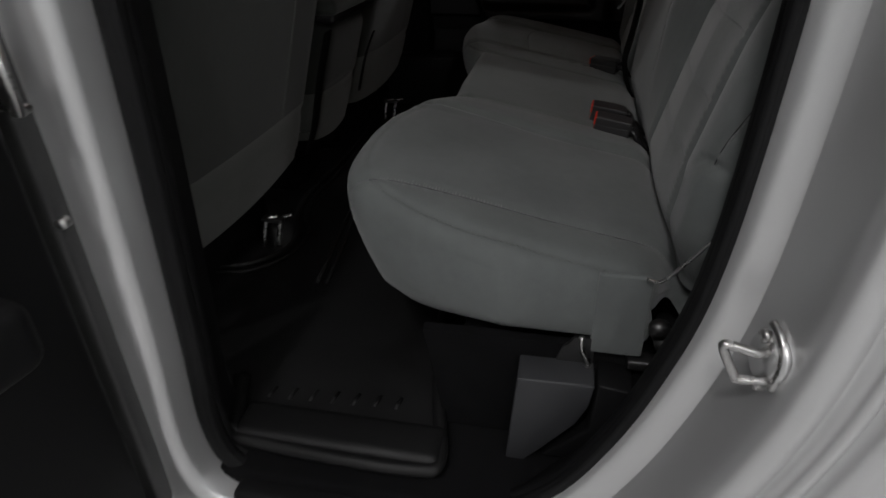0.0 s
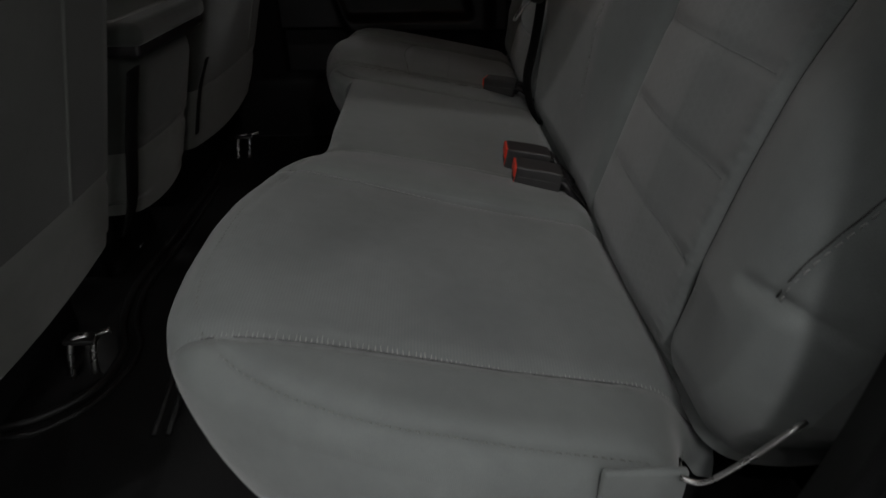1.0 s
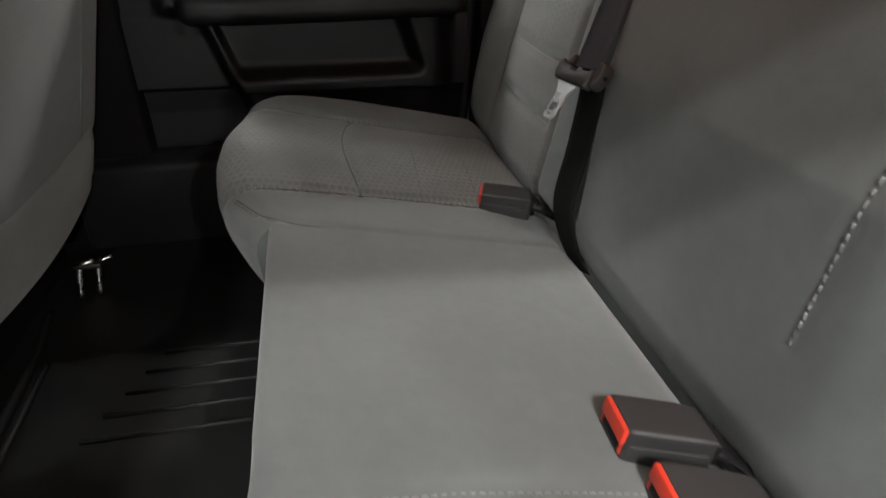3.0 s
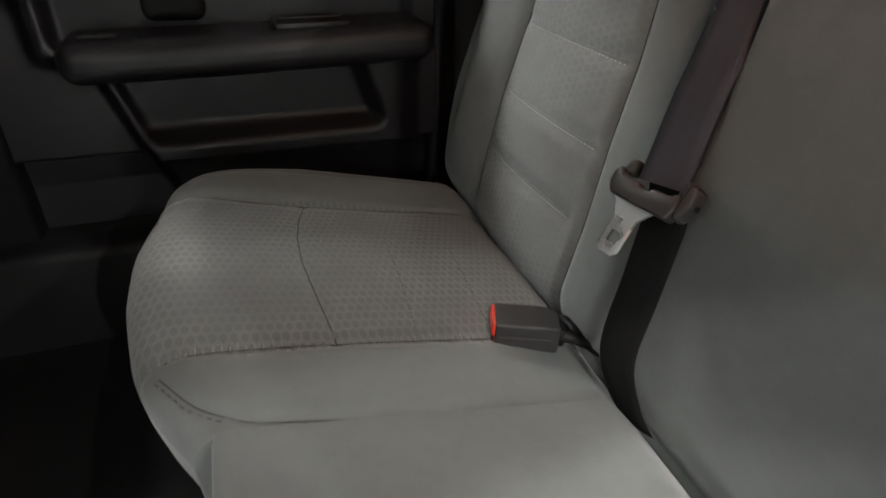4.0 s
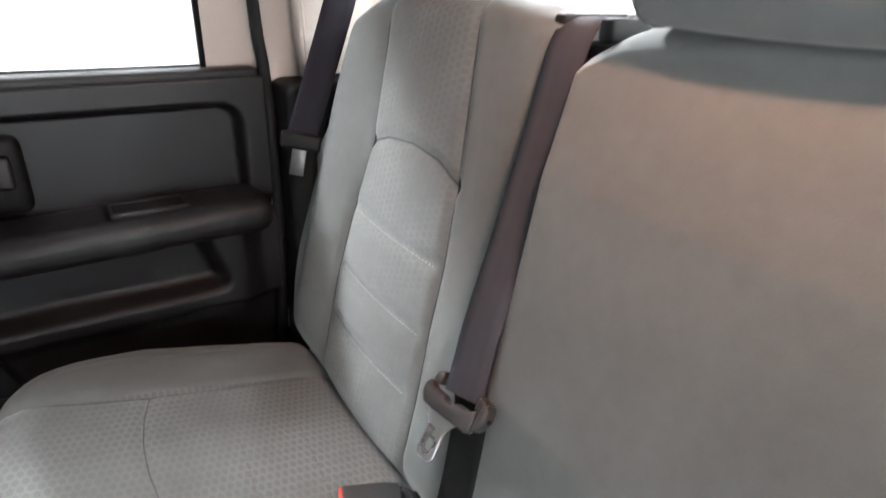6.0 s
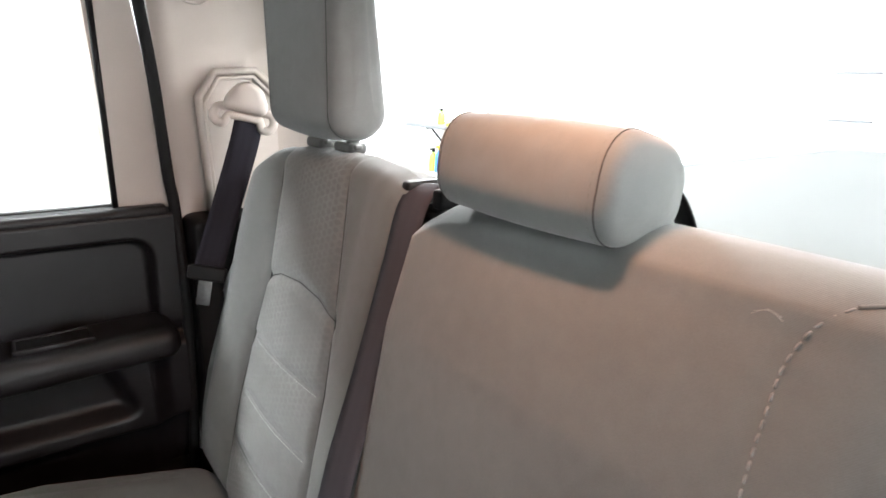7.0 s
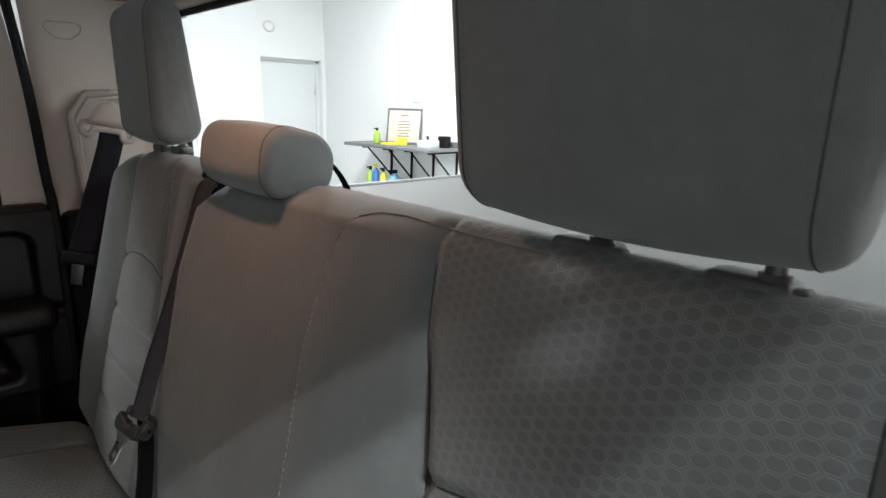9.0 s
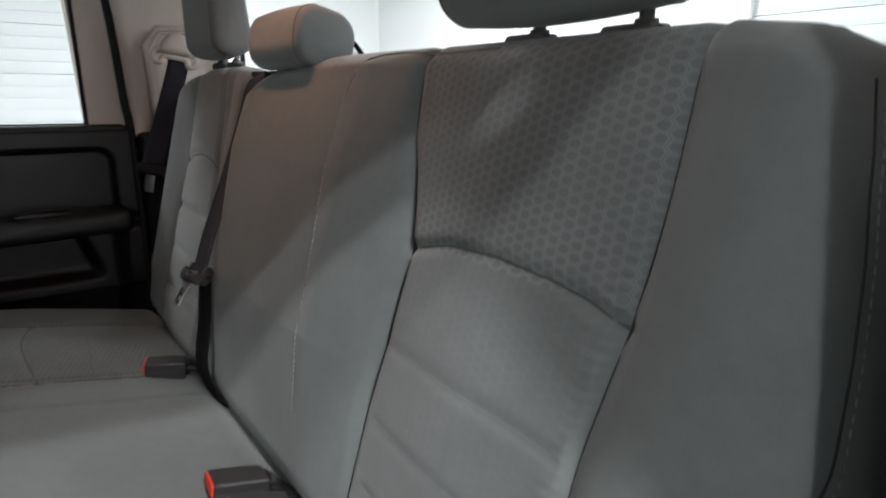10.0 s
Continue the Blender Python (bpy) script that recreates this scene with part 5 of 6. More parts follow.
# seat floor bracket of the front seat
hook = empty_thing("seat_track_bracket", (-0.615, 1.10, 0.652), "chromed front seat track end standing on the floor", "seat track")
for dx, dy in ((0.0, 0.0), (0.030, 0.012)):
    part("rail_end", tube(smooth_path([(-0.635 + dx, 1.075 + dy, 0.652), (-0.632 + dx, 1.085 + dy, 0.690), (-0.626 + dx, 1.093 + dy, 0.712), (-0.606 + dx, 1.102 + dy, 0.716)], 4), 0.005, 8), STEEL, hook)
part("rail_cap", box(-0.640, -0.590, 1.086, 1.112, 0.706, 0.716, 0.004, 2), DARK_STEEL, hook)
hook2 = copy_thing(hook, Matrix.Translation((-0.60, 2.02, 0.652)))


# front seats seen from behind
def front_seat(y0, y1, top, label, pocket=True):
    thing = empty_thing("front_seat", (-0.65, (y0 + y1) / 2, 0.64), label, "car seat", "front seats")
    w, yc = y1 - y0, (y0 + y1) / 2
    rows, cols = 40, 30
    V = np.linspace(0, 1, cols)
    zs = np.linspace(0.795, top, rows)
    P = np.zeros((rows, cols, 3))
    for i, z in enumerate(zs):
        for j, v in enumerate(V):
            e = min(v, 1 - v) * w
            x = -0.600 + 0.28 * (z - 0.82) - float(edge_drop(np.array(e), 0.05)) - float(edge_drop(np.array(top - z), 0.06)) * 0.8
            x += 0.010 * math.sin(math.pi * v)
            if abs(z - 0.925 + 0.02 * (v - 0.5)) < 0.012:
                x -= 0.004
            low = 0.018 * (2 * v - 1) ** 2 if z < 0.83 else 0
            P[i, j] = (x, y0 + w * v, z + low)
    UV = np.stack([P[..., 1], P[..., 2]], -1)
    k = int(np.searchsorted(zs, 0.925))
    part("back_panel", sub_grid(P, UV, k, rows - 1, 0, cols - 1, True), CLOTH_DARK, thing, "dark seat back cover")
    part("valance", sub_grid(P, UV, 0, k, 0, cols - 1, True), CLOTH_BAND, thing, "lighter grey cloth valance")
    part("side", rbox((-0.70, yc, (0.80 + top) / 2), (0.12, w - 0.03, top - 0.82), 0.03, 4), CLOTH_DARK, thing)
    part("base", box(-1.15, -0.68, y0 + 0.05, y1 - 0.05, 0.64, 0.86, 0.03, 3), BLACK, thing)
    if pocket:
        line = [Vector(P[i, int(cols * 0.72)]) + Vector((0.0012, 0, 0)) for i in range(k, rows)]
        part("seam", tube(line, 0.0018, 6), CLOTH_BAND, thing)
    return thing


front_seat(0.655, 1.266, 1.62, "dark grey driver seat back with a lighter lower valance")
front_seat(1.318, 1.615, 1.10, "dark folded centre seat back with a lighter lower valance", False)
front_seat(1.635, 2.20, 1.62, "dark grey passenger seat back with a lighter lower valance")
lid = empty_thing("console_lid", (-0.70, 1.458, 1.093), "grey console lid with a padded dark cloth edge", "console lid")
part("lid_edge", rbox((-0.70, 1.461, 1.124), (0.40, 0.318, 0.036), 0.016, 5, 0.01), CLOTH_DARK, lid, "padded dark cloth edge")
part("lid_top", rbox((-0.715, 1.461, 1.141), (0.345, 0.285, 0.010), 0.0045, 3, 0.01), LID_GLOSS, lid, "satin grey lid top")
part("lid_base", rbox((-0.70, 1.461, 1.101), (0.385, 0.304, 0.022), 0.008, 3), BLACK_SOFT, lid)
strap = tagged(part("seat_strap", ribbon(smooth_path([(-0.515, 1.288, 1.08), (-0.545, 1.288, 0.98), (-0.575, 1.288, 0.86), (-0.60, 1.288, 0.80)], 5), (0, 1, 0.1), 0.046, 0.004), WEB_BLACK), "black strap hanging between two front seats", "strap")
strap2 = tagged(part("seat_strap", ribbon(smooth_path([(-0.52, 1.626, 1.02), (-0.55, 1.626, 0.95), (-0.575, 1.626, 0.86)], 5), (0, 1, 0.1), 0.022, 0.004), WEB_BLACK), "black strap hanging between two front seats", "strap")

# far side: door with its armrest, recess and window
door = empty_thing("far_rear_door", (-0.15, 2.27, 0.64), "closed rear door with charcoal trim and armrest", "car door", kind="structure")
part("door_skin", box(-0.62, 0.175, 2.30, 2.40, 0.56, 1.352, 0.02, 3), SILVER, door)


def inside(x, z, x0, x1, z0, z1, r):
    """Signed depth inside a rectangle with round corners (positive inside)."""
    qx = np.abs(x - (x0 + x1) / 2) - (x1 - x0) / 2 + r
    qz = np.abs(z - (z0 + z1) / 2) - (z1 - z0) / 2 + r
    return -(np.hypot(np.clip(qx, 0, None), np.clip(qz, 0, None)) + np.minimum(np.maximum(qx, qz), 0) - r)


def step(d, w):
    t = np.clip(d / w + 0.5, 0, 1)
    return t * t * (3 - 2 * t)


xs, zs = np.linspace(-0.62, 0.170, 160), np.linspace(0.70, 1.362, 150)
X, Z = np.meshgrid(xs, zs)
Yd = 2.234 - 0.030 * step(1.115 - Z, 0.03) + 0.02 * step(X - 0.120, 0.05) * step(1.13 - Z, 0.04)
Yd += 0.030 * step(inside(X, Z, -0.40, 0.127, 1.12, 1.306, 0.034), 0.012)
Yd += 0.004 * step(inside(X, Z, -0.40, 0.131, 1.12, 1.310, 0.036), 0.004)
slant = X + 0.35 * (Z - 1.0)
Yd += 0.034 * step(inside(slant, Z, -0.305, 0.068, 0.998, 1.20, 0.02), 0.034) * step(1.115 - Z, 0.02)
Yd += 0.050 * step(-0.352 + 0.35 * (1.10 - Z) - X, 0.03) * step(1.115 - Z, 0.03) + 0.03 * step(-0.43 - X, 0.03) * step(Z - 1.115, 0.03)
Yd += 0.030 * step(0.957 - 0.012 * X - Z, 0.005) + 0.03 * np.clip((0.95 - Z) / 0.2, 0, 1)
Yd += 0.012 * step(np.abs(Z - 1.36) * -1 + 0.006, 0.008)
Yd = np.minimum(Yd, 2.290)
Pd = np.stack([X, Yd, Z], -1)
part("trim_panel", sub_grid(Pd, np.stack([X, Z], -1), 0, 149, 0, 159), BLACK_SOFT, door, "charcoal moulded door trim")
part("beltline", box(-0.62, 0.165, 2.234, 2.31, 1.345, 1.366, 0.009, 4), BLACK_SOFT, door)
arm = rbox((-0.118, 2.208, 1.134), (0.531, 0.125, 0.058), 0.024, 6, 0.01)
part("armrest", ([(x, y, z + 0.004 * math.sin(6 * x)) for x, y, z in arm[0]], arm[1]), BLACK_SOFT, door, "padded charcoal armrest")
part("pull_cup", joined(box(-0.095, 0.020, 2.176, 2.182, 1.158, 1.1695, 0.002, 2), box(-0.095, 0.020, 2.226, 2.232, 1.158, 1.1695, 0.002, 2), box(-0.095, -0.089, 2.176, 2.232, 1.158, 1.1695, 0.002, 2), box(0.014, 0.020, 2.176, 2.232, 1.158, 1.1695, 0.002, 2)), BLACK_SOFT, door, "pull cup frame on the armrest")
part("cup_floor", box(-0.090, 0.015, 2.180, 2.228, 1.158, 1.1675, 0.001, 1), RUBBER, door)
handle = part("handle_bezel", joined(box(-0.275, -0.185, 2.238, 2.275, 1.165, 1.285, 0.018, 4)), BLACK, door, "black inner door handle bezel")
part("inner_handle", rbox((-0.225, 2.232, 1.235), (0.05, 0.018, 0.05), 0.007, 3), BLACK_SOFT, door)
part("switch", rbox((-0.33, 2.19, 1.163), (0.05, 0.03, 0.008), 0.003, 2), BLACK, door)
part("kick_sill", box(-0.66, 0.20, 2.19, 2.30, 0.60, 0.835, 0.02, 3), BLACK, door)
# window frame of the far door and the glass
part("window_frame", slab([(0.086, 1.352), (0.172, 1.346), (0.157, 1.58), (0.130, 1.80), (0.066, 1.80)], "y", 2.262, 2.33), BEIGE, door, "beige upper door frame", smooth=False)
part("window_frame", box(-0.62, 0.09, 2.22, 2.33, 1.755, 1.80, 0.01, 3), BEIGE, door)
part("window_seal", joined(tube([(0.084, 2.262, 1.358), (0.081, 2.258, 1.76)], 0.005, 8), tube([(-0.62, 2.275, 1.366), (0.086, 2.275, 1.364)], 0.005, 8)), RUBBER, door)
pane = part("window_pane", box(-0.62, 0.084, 2.296, 2.300, 1.36, 1.78, 0.001, 1), GLASS, door, "clear side window")
pane.visible_shadow = False
shell("far_door_seal", tube(smooth_path([(0.150, 2.225, 0.72), (0.174, 2.235, 0.95), (0.180, 2.238, 1.2), (0.176, 2.242, 1.36), (0.170, 2.242, 1.42), (0.161, 2.24, 1.58), (0.150, 2.238, 1.694), (0.136, 2.225, 1.80)], 6), 0.010, 10), RUBBER, "black rubber door seal")

# far pillar trim with the belt recess
pillar = []
rows, cols = 24, 16
P = np.zeros((rows, cols, 3))
for i, z in enumerate(np.linspace(1.335, 1.80, rows)):
    for j, v in enumerate(np.linspace(0, 1, cols)):
        x0 = 0.186 - 0.06 * max(0.0, z - 1.36)
        x = x0 + (0.425 - x0) * v
        y = 2.255 - 0.10 * max(0, v - 0.62) ** 1.6 * 2.2 - 0.03 * (z - 1.335) - float(edge_drop(np.array(v * 0.235), 0.012)) * -1
        P[i, j] = (x, y, z)
UVp = np.stack([P[..., 0], P[..., 2]], -1)
shell("pillar_cover", sub_grid(P, UVp, 0, rows - 1, 0, cols - 1), BEIGE, "beige moulded pillar cover")
shell("pillar_lower_trim", box(0.190, 0.45, 2.16, 2.28, 0.60, 1.345, 0.02, 4), BLACK, "black lower pillar trim")
hexa = [(0.236, 1.35), (0.226, 1.555), (0.258, 1.598), (0.330, 1.602), (0.366, 1.57), (0.372, 1.35)]
# flat plate and edge in darker beige: the recess's shade is in the colour
shell("belt_recess", slab(hexa, "y", 2.224, 2.238), BEIGE_SHADED, "angular beige belt recess, its shade painted in", smooth=False)
shell("recess_edge", tube([(x, 2.221, z) for x, z in hexa[:5]], 0.0075, 8), BEIGE_SHADED)
shell("recess_lip", tube([(x + (0.30 - x) * 0.13, 2.221, z - 0.011) for x, z in hexa[:5]], 0.004, 8), BEIGE)
# the cap is a thin outline, its edge shade painted in darker beige
cap = smooth_path([(x - 0.011, y, z - 0.011) for x, y, z in ((0.215, 2.236, 1.752), (0.27, 2.234, 1.752), (0.278, 2.234, 1.738), (0.262, 2.235, 1.722), (0.245, 2.236, 1.719), (0.226, 2.236, 1.725), (0.212, 2.237, 1.74), (0.215, 2.236, 1.752))], 5)
shell("hook_cap", tube(cap, 0.0016, 6), BEIGE_SHADED, "half-round cap on the pillar cover")
# outer body, roof, back wall of the cab
shell("quarter_panel", box(0.17, 0.50, 2.28, 2.40, 0.50, 1.82, 0.02, 3), SILVER)
shell("far_front_side", joined(box(-1.75, -0.60, 2.26, 2.40, 0.50, 1.36, 0.02, 3), box(-0.66, -0.50, 2.24, 2.40, 0.50, 1.82, 0.02, 3)), PILLAR_DARK)
ROOF_Y0, ROOF_Y1 = 0.50, 2.34
shell("roof_skin", box(-1.45, 0.52, 0.56, 2.38, 1.855, 1.895, 0.02, 3), SILVER)
shell("headliner", joined(box(-1.45, 0.46, 0.655, 2.30, 1.795, 1.85, 0.012, 4)), LINER, "pale grey headliner")
shell("roof_rail", box(-1.45, 0.5, 0.53, 0.62, 1.84, 1.90, 0.02, 4), SILVER)
shell("back_wall", box(0.455, 0.50, 0.47, 2.34, 0.50, 1.425, 0.01, 2), BLACK)
shell("window_header", box(0.42, 0.50, 0.47, 2.34, 1.776, 1.84, 0.012, 3), LINER)
shell("near_rear_pillar", joined(box(0.20, 0.50, 0.530, 0.600, 1.40, 1.84, 0.03, 4)), BEIGE)
shell("near_pillar_lower", box(0.205, 0.47, 0.530, 0.602, 0.56, 1.42, 0.02, 4), BLACK)
shell("rear_window_seal", joined(tube([(0.452, 0.64, 1.425), (0.452, 2.165, 1.425), (0.440, 2.155, 1.77), (0.440, 0.64, 1.77)], 0.007, 8, closed=True)), RUBBER)
rear_pane = shell("rear_window", box(0.470, 0.475, 0.63, 2.18, 1.42, 1.78, 0.001, 1), GLASS, "clear rear window")
rear_pane.visible_shadow = False
shell("cowl", box(-1.95, -1.70, 0.45, 2.36, 0.50, 1.15, 0.05, 3), BLACK)
shell("dashboard", box(-1.75, -1.40, 0.52, 2.30, 0.85, 1.16, 0.05, 4), BLACK)
shell("near_front_side", box(-1.75, -1.40, 0.40, 0.50, 0.40, 1.15, 0.03, 3), SILVER)
dome = empty_thing("dome_lamp", (DOME[0], DOME[1], 1.785), "lit rectangular dome lamp on the headliner", "dome lamp")
part("bezel", joined(box(DOME[0] - 0.05, DOME[0] - 0.032, DOME[1] - 0.075, DOME[1] + 0.075, 1.760, 1.786, 0.005, 3), box(DOME[0] + 0.032, DOME[0] + 0.05, DOME[1] - 0.075, DOME[1] + 0.075, 1.760, 1.786, 0.005, 3), box(DOME[0] - 0.05, DOME[0] + 0.05, DOME[1] - 0.075, DOME[1] - 0.055, 1.760, 1.786, 0.005, 3), box(DOME[0] - 0.05, DOME[0] + 0.05, DOME[1] + 0.055, DOME[1] + 0.075, 1.760, 1.786, 0.005, 3)), BEIGE, dome)
part("lens", box(DOME[0] - 0.034, DOME[0] + 0.034, DOME[1] - 0.057, DOME[1] + 0.057, 1.772, 1.782, 0.003, 2), DOME_GLOW, dome)

# the open near rear door, swung out beside the door pillar
near = empty_thing("near_rear_door", (-0.52, 0.42, 0.60), "silver rear door swung wide open, charcoal inside", "car door", kind="structure")
swing = Matrix.Translation((-0.6025, 0.46, 0)) @ Matrix.Rotation(radians(-98), 4, "Z")
part("door_skin", moved(box(0.0, 0.86, 0.02, 0.09, 0.50, 1.36, 0.03, 4), swing), SILVER, near)
part("door_trim", moved(box(0.03, 0.82, 0.09, 0.15, 0.55, 1.34, 0.012, 4), swing), BLACK, near)
part("armrest", moved(box(0.10, 0.72, 0.145, 0.21, 0.98, 1.05, 0.02, 4), swing), BLACK, near)
part("door_pocket", moved(box(0.12, 0.70, 0.145, 0.185, 0.62, 0.80, 0.02, 4), swing), BLACK_SOFT, near)
for hz in (1.172,):
    part("hinge", joined(box(-0.470, -0.447, 0.418, 0.424, hz, hz + 0.062, 0.003, 2), tube([(-0.446, 0.416, hz - 0.002), (-0.446, 0.416, hz + 0.064)], 0.0045, 10), box(-0.452, -0.444, 0.412, 0.43, hz - 0.002, hz + 0.006, 0.002, 2)), STEEL, near)
part("hinge_bolt", tube([(-0.455, 0.432, 1.063), (-0.455, 0.422, 1.063)], 0.006, 8), STEEL, near)

# the bed behind the cab, with its soft cover
bed = empty_thing("truck_bed", (1.7, 1.4, 0.5), "silver pickup bed under a grey soft cover", "truck bed", kind="structure")
P = np.zeros((40, 40, 3))
for i, u in enumerate(np.linspace(0, 1, 40)):
    for j, v in enumerate(np.linspace(0, 1, 40)):
        x, y = 0.56 + 2.06 * u, 0.72 + 1.34 * v
        crown = 0.012 * math.sin(math.pi * v) + 0.004 * math.sin(9 * u + 3 * v) * math.sin(math.pi * v)
        P[i, j] = (x, y, 1.380 + crown)
part("soft_cover", sub_grid(P, P[..., :2], 0, 39, 0, 39, True), COVER, bed, "grey vinyl soft bed cover")
part("cover_rail", joined(box(0.55, 2.64, 2.055, 2.085, 1.355, 1.386, 0.008, 3), box(0.55, 2.64, 0.70, 0.728, 1.355, 1.386, 0.008, 3)), DESK_GREY, bed)
part("bed_side", joined(box(0.53, 2.70, 2.08, 2.26, 0.60, 1.36, 0.05, 4), box(0.53, 2.70, 0.38, 0.71, 0.60, 1.36, 0.05, 4)), SILVER, bed)
part("tailgate", box(2.62, 2.70, 0.60, 2.20, 0.60, 1.37, 0.03, 4), SILVER, bed)
part("underside", box(-1.7, 2.6, 0.60, 2.2, 0.35, 0.50, 0.03, 2), BLACK, bed)

# wheels, so that the truck stands on the shop floor
for wx in (-2.1, 1.75):
    for wy in (0.50, 2.28):
        wheel = empty_thing("truck_wheel", (wx, wy, 0.0), "black truck tyre on a silver rim", "wheel", "truck wheels")
        prof = [(-0.12, 0.24), (-0.125, 0.33), (-0.10, 0.378), (0.10, 0.378), (0.125, 0.33), (0.12, 0.24)]
        verts, faces = [], []
        for k in range(40):
            a = 2 * math.pi * k / 40
            for o, r in prof:
                verts.append((wx + r * math.cos(a), wy + o, 0.378 + r * math.sin(a)))
        m6 = len(prof)
        for k in range(40):
            for q in range(m6 - 1):
                faces.append((k * m6 + q, ((k + 1) % 40) * m6 + q, ((k + 1) % 40) * m6 + q + 1, k * m6 + q + 1))
        part("tyre", (verts, faces), RUBBER, wheel)
        part("rim", tube([(wx, wy - 0.09, 0.378), (wx, wy + 0.09, 0.378)], 0.245, 32), STEEL, wheel)

# ---- the shop ----
ROOM_X0, ROOM_Y0 = -6.5, -8.0


def structure(name, geo, material, label, category, smooth=False):
    return tagged(part(name, geo, material, None, "", smooth), label, category, kind="structure")


structure("floor", box(ROOM_X0, ROOM_X, ROOM_Y0, ROOM_Y, -0.1, 0.0, 0.001, 1), CONCRETE, "smooth grey shop floor", "floor")
structure("ceiling", box(ROOM_X0, ROOM_X, ROOM_Y0, ROOM_Y, ROOM_H, ROOM_H + 0.1, 0.001, 1), WHITE_WALL, "white shop ceiling", "ceiling")
structure("wall_west", box(ROOM_X0 - 0.15, ROOM_X0, ROOM_Y0, ROOM_Y, 0, ROOM_H, 0.001, 1), WHITE_WALL, "plain white shop wall", "wall")
structure("wall_south", box(ROOM_X0, ROOM_X, ROOM_Y0 - 0.15, ROOM_Y0, 0, ROOM_H, 0.001, 1), WHITE_WALL, "plain white shop wall", "wall")
# wall behind the bed, with a sectional door
GD0, GD1, GDH = -0.8, 3.45, 3.2
structure("wall_east", joined(box(ROOM_X, ROOM_X + 0.15, GD1, ROOM_Y, 0, ROOM_H, 0.001, 1), box(ROOM_X, ROOM_X + 0.15, ROOM_Y0, GD0, 0, ROOM_H, 0.001, 1), box(ROOM_X, ROOM_X + 0.15, GD0, GD1, GDH, ROOM_H, 0.001, 1)), WHITE_WALL, "bright white shop wall", "wall")
# wall with the steel door; the opening is recessed
DX0, DX1, DH = 4.33, 5.24, 2.13
SX0, SX1, SH = -3.6, 3.21, 3.3
structure("wall_north", joined(box(SX1, DX0, ROOM_Y, ROOM_Y + 0.2, 0, ROOM_H, 0.001, 1), box(DX1, ROOM_X + 0.15, ROOM_Y, ROOM_Y + 0.2, 0, ROOM_H, 0.001, 1), box(DX0, DX1, ROOM_Y, ROOM_Y + 0.2, DH, ROOM_H, 0.001, 1), box(SX0, SX1, ROOM_Y, ROOM_Y + 0.2, SH, ROOM_H, 0.001, 1), box(ROOM_X0, SX0, ROOM_Y, ROOM_Y + 0.2, 0, ROOM_H, 0.001, 1)), WHITE_WALL, "bright white shop wall with a recessed door", "wall")
exit_door = empty_thing("door_1", (4.1, ROOM_Y + 0.14, 0), "white steel exit door with a lever handle", "door", kind="structure")
part("leaf", box(DX0 + 0.045, DX1 - 0.045, ROOM_Y + 0.12, ROOM_Y + 0.165, 0.01, DH - 0.045, 0.003, 2), WHITE_DOOR, exit_door)
part("frame", joined(box(DX0, DX0 + 0.045, ROOM_Y + 0.09, ROOM_Y + 0.18, 0, DH, 0.004, 2), box(DX1 - 0.045, DX1, ROOM_Y + 0.09, ROOM_Y + 0.18, 0, DH, 0.004, 2), box(DX0, DX1, ROOM_Y + 0.09, ROOM_Y + 0.18, DH - 0.045, DH, 0.004, 2)), WHITE_DOOR, exit_door)
part("hinge", box(DX1 - 0.065, DX1 - 0.045, ROOM_Y + 0.10, ROOM_Y + 0.125, 1.62, 1.76, 0.004, 2), STEEL, exit_door)
part("hinge", box(DX1 - 0.065, DX1 - 0.045, ROOM_Y + 0.10, ROOM_Y + 0.125, 0.9, 1.04, 0.004, 2), STEEL, exit_door)
part("handle", joined(tube([(DX0 + 0.11, ROOM_Y + 0.12, 1.0), (DX0 + 0.11, ROOM_Y + 0.06, 1.0), (DX0 + 0.22, ROOM_Y + 0.06, 1.0)], 0.010, 8)), STEEL, exit_door)


def sectional_door(name, along, lo, hi, at, height, label):
    """An overhead door of ribbed white panels, along x or y at the given wall."""
    thing = empty_thing(name, ((lo + hi) / 2, at, 0) if along == "x" else (at, (lo + hi) / 2, 0), label, "garage door", kind="structure")
    n = int(height / 0.53)
    h = height / n
    for k in range(n):
        geo = []
        for q in range(4):
            z0, z1 = k * h + q * h / 4 + 0.001, k * h + (q + 1) * h / 4 - (0.001 if q < 3 else 0.004)
            if along == "x":
                geo.append(box(lo, hi, at + 0.05, at + 0.09, z0, z1, 0.0015, 2))
            else:
                geo.append(box(at + 0.05, at + 0.09, lo, hi, z0, z1, 0.0012, 2))
        part("panel", joined(*geo), WHITE_DOOR, thing)
    back = box(lo, hi, at + 0.085, at + 0.13, 0, height, 0.002, 1) if along == "x" else box(at + 0.085, at + 0.13, lo, hi, 0, height, 0.002, 1)
    part("backing", back, WHITE_DOOR, thing)
    return thing


sectional_door("garage_door_1", "y", GD0, GD1, ROOM_X, GDH, "white ribbed sectional garage door, closed")
sectional_door("garage_door_2", "x", SX0, SX1, ROOM_Y, SH, "white ribbed sectional garage door, closed")
panel = empty_thing("wall_panel", (ROOM_X, 2.9, 1.4), "white wall box with a thin dark outline", "wall box")
part("box", box(ROOM_X + 0.01, ROOM_X + 0.052, 2.91, 3.21, 1.38, 1.72, 0.006, 2), WHITE_DOOR, panel)
part("outline", joined(box(ROOM_X + 0.0, ROOM_X + 0.045, 2.90, 3.22, 1.715, 1.735, 0.003, 1), box(ROOM_X, ROOM_X + 0.045, 2.90, 3.22, 1.365, 1.38, 0.003, 1)), DESK_GREY, panel)
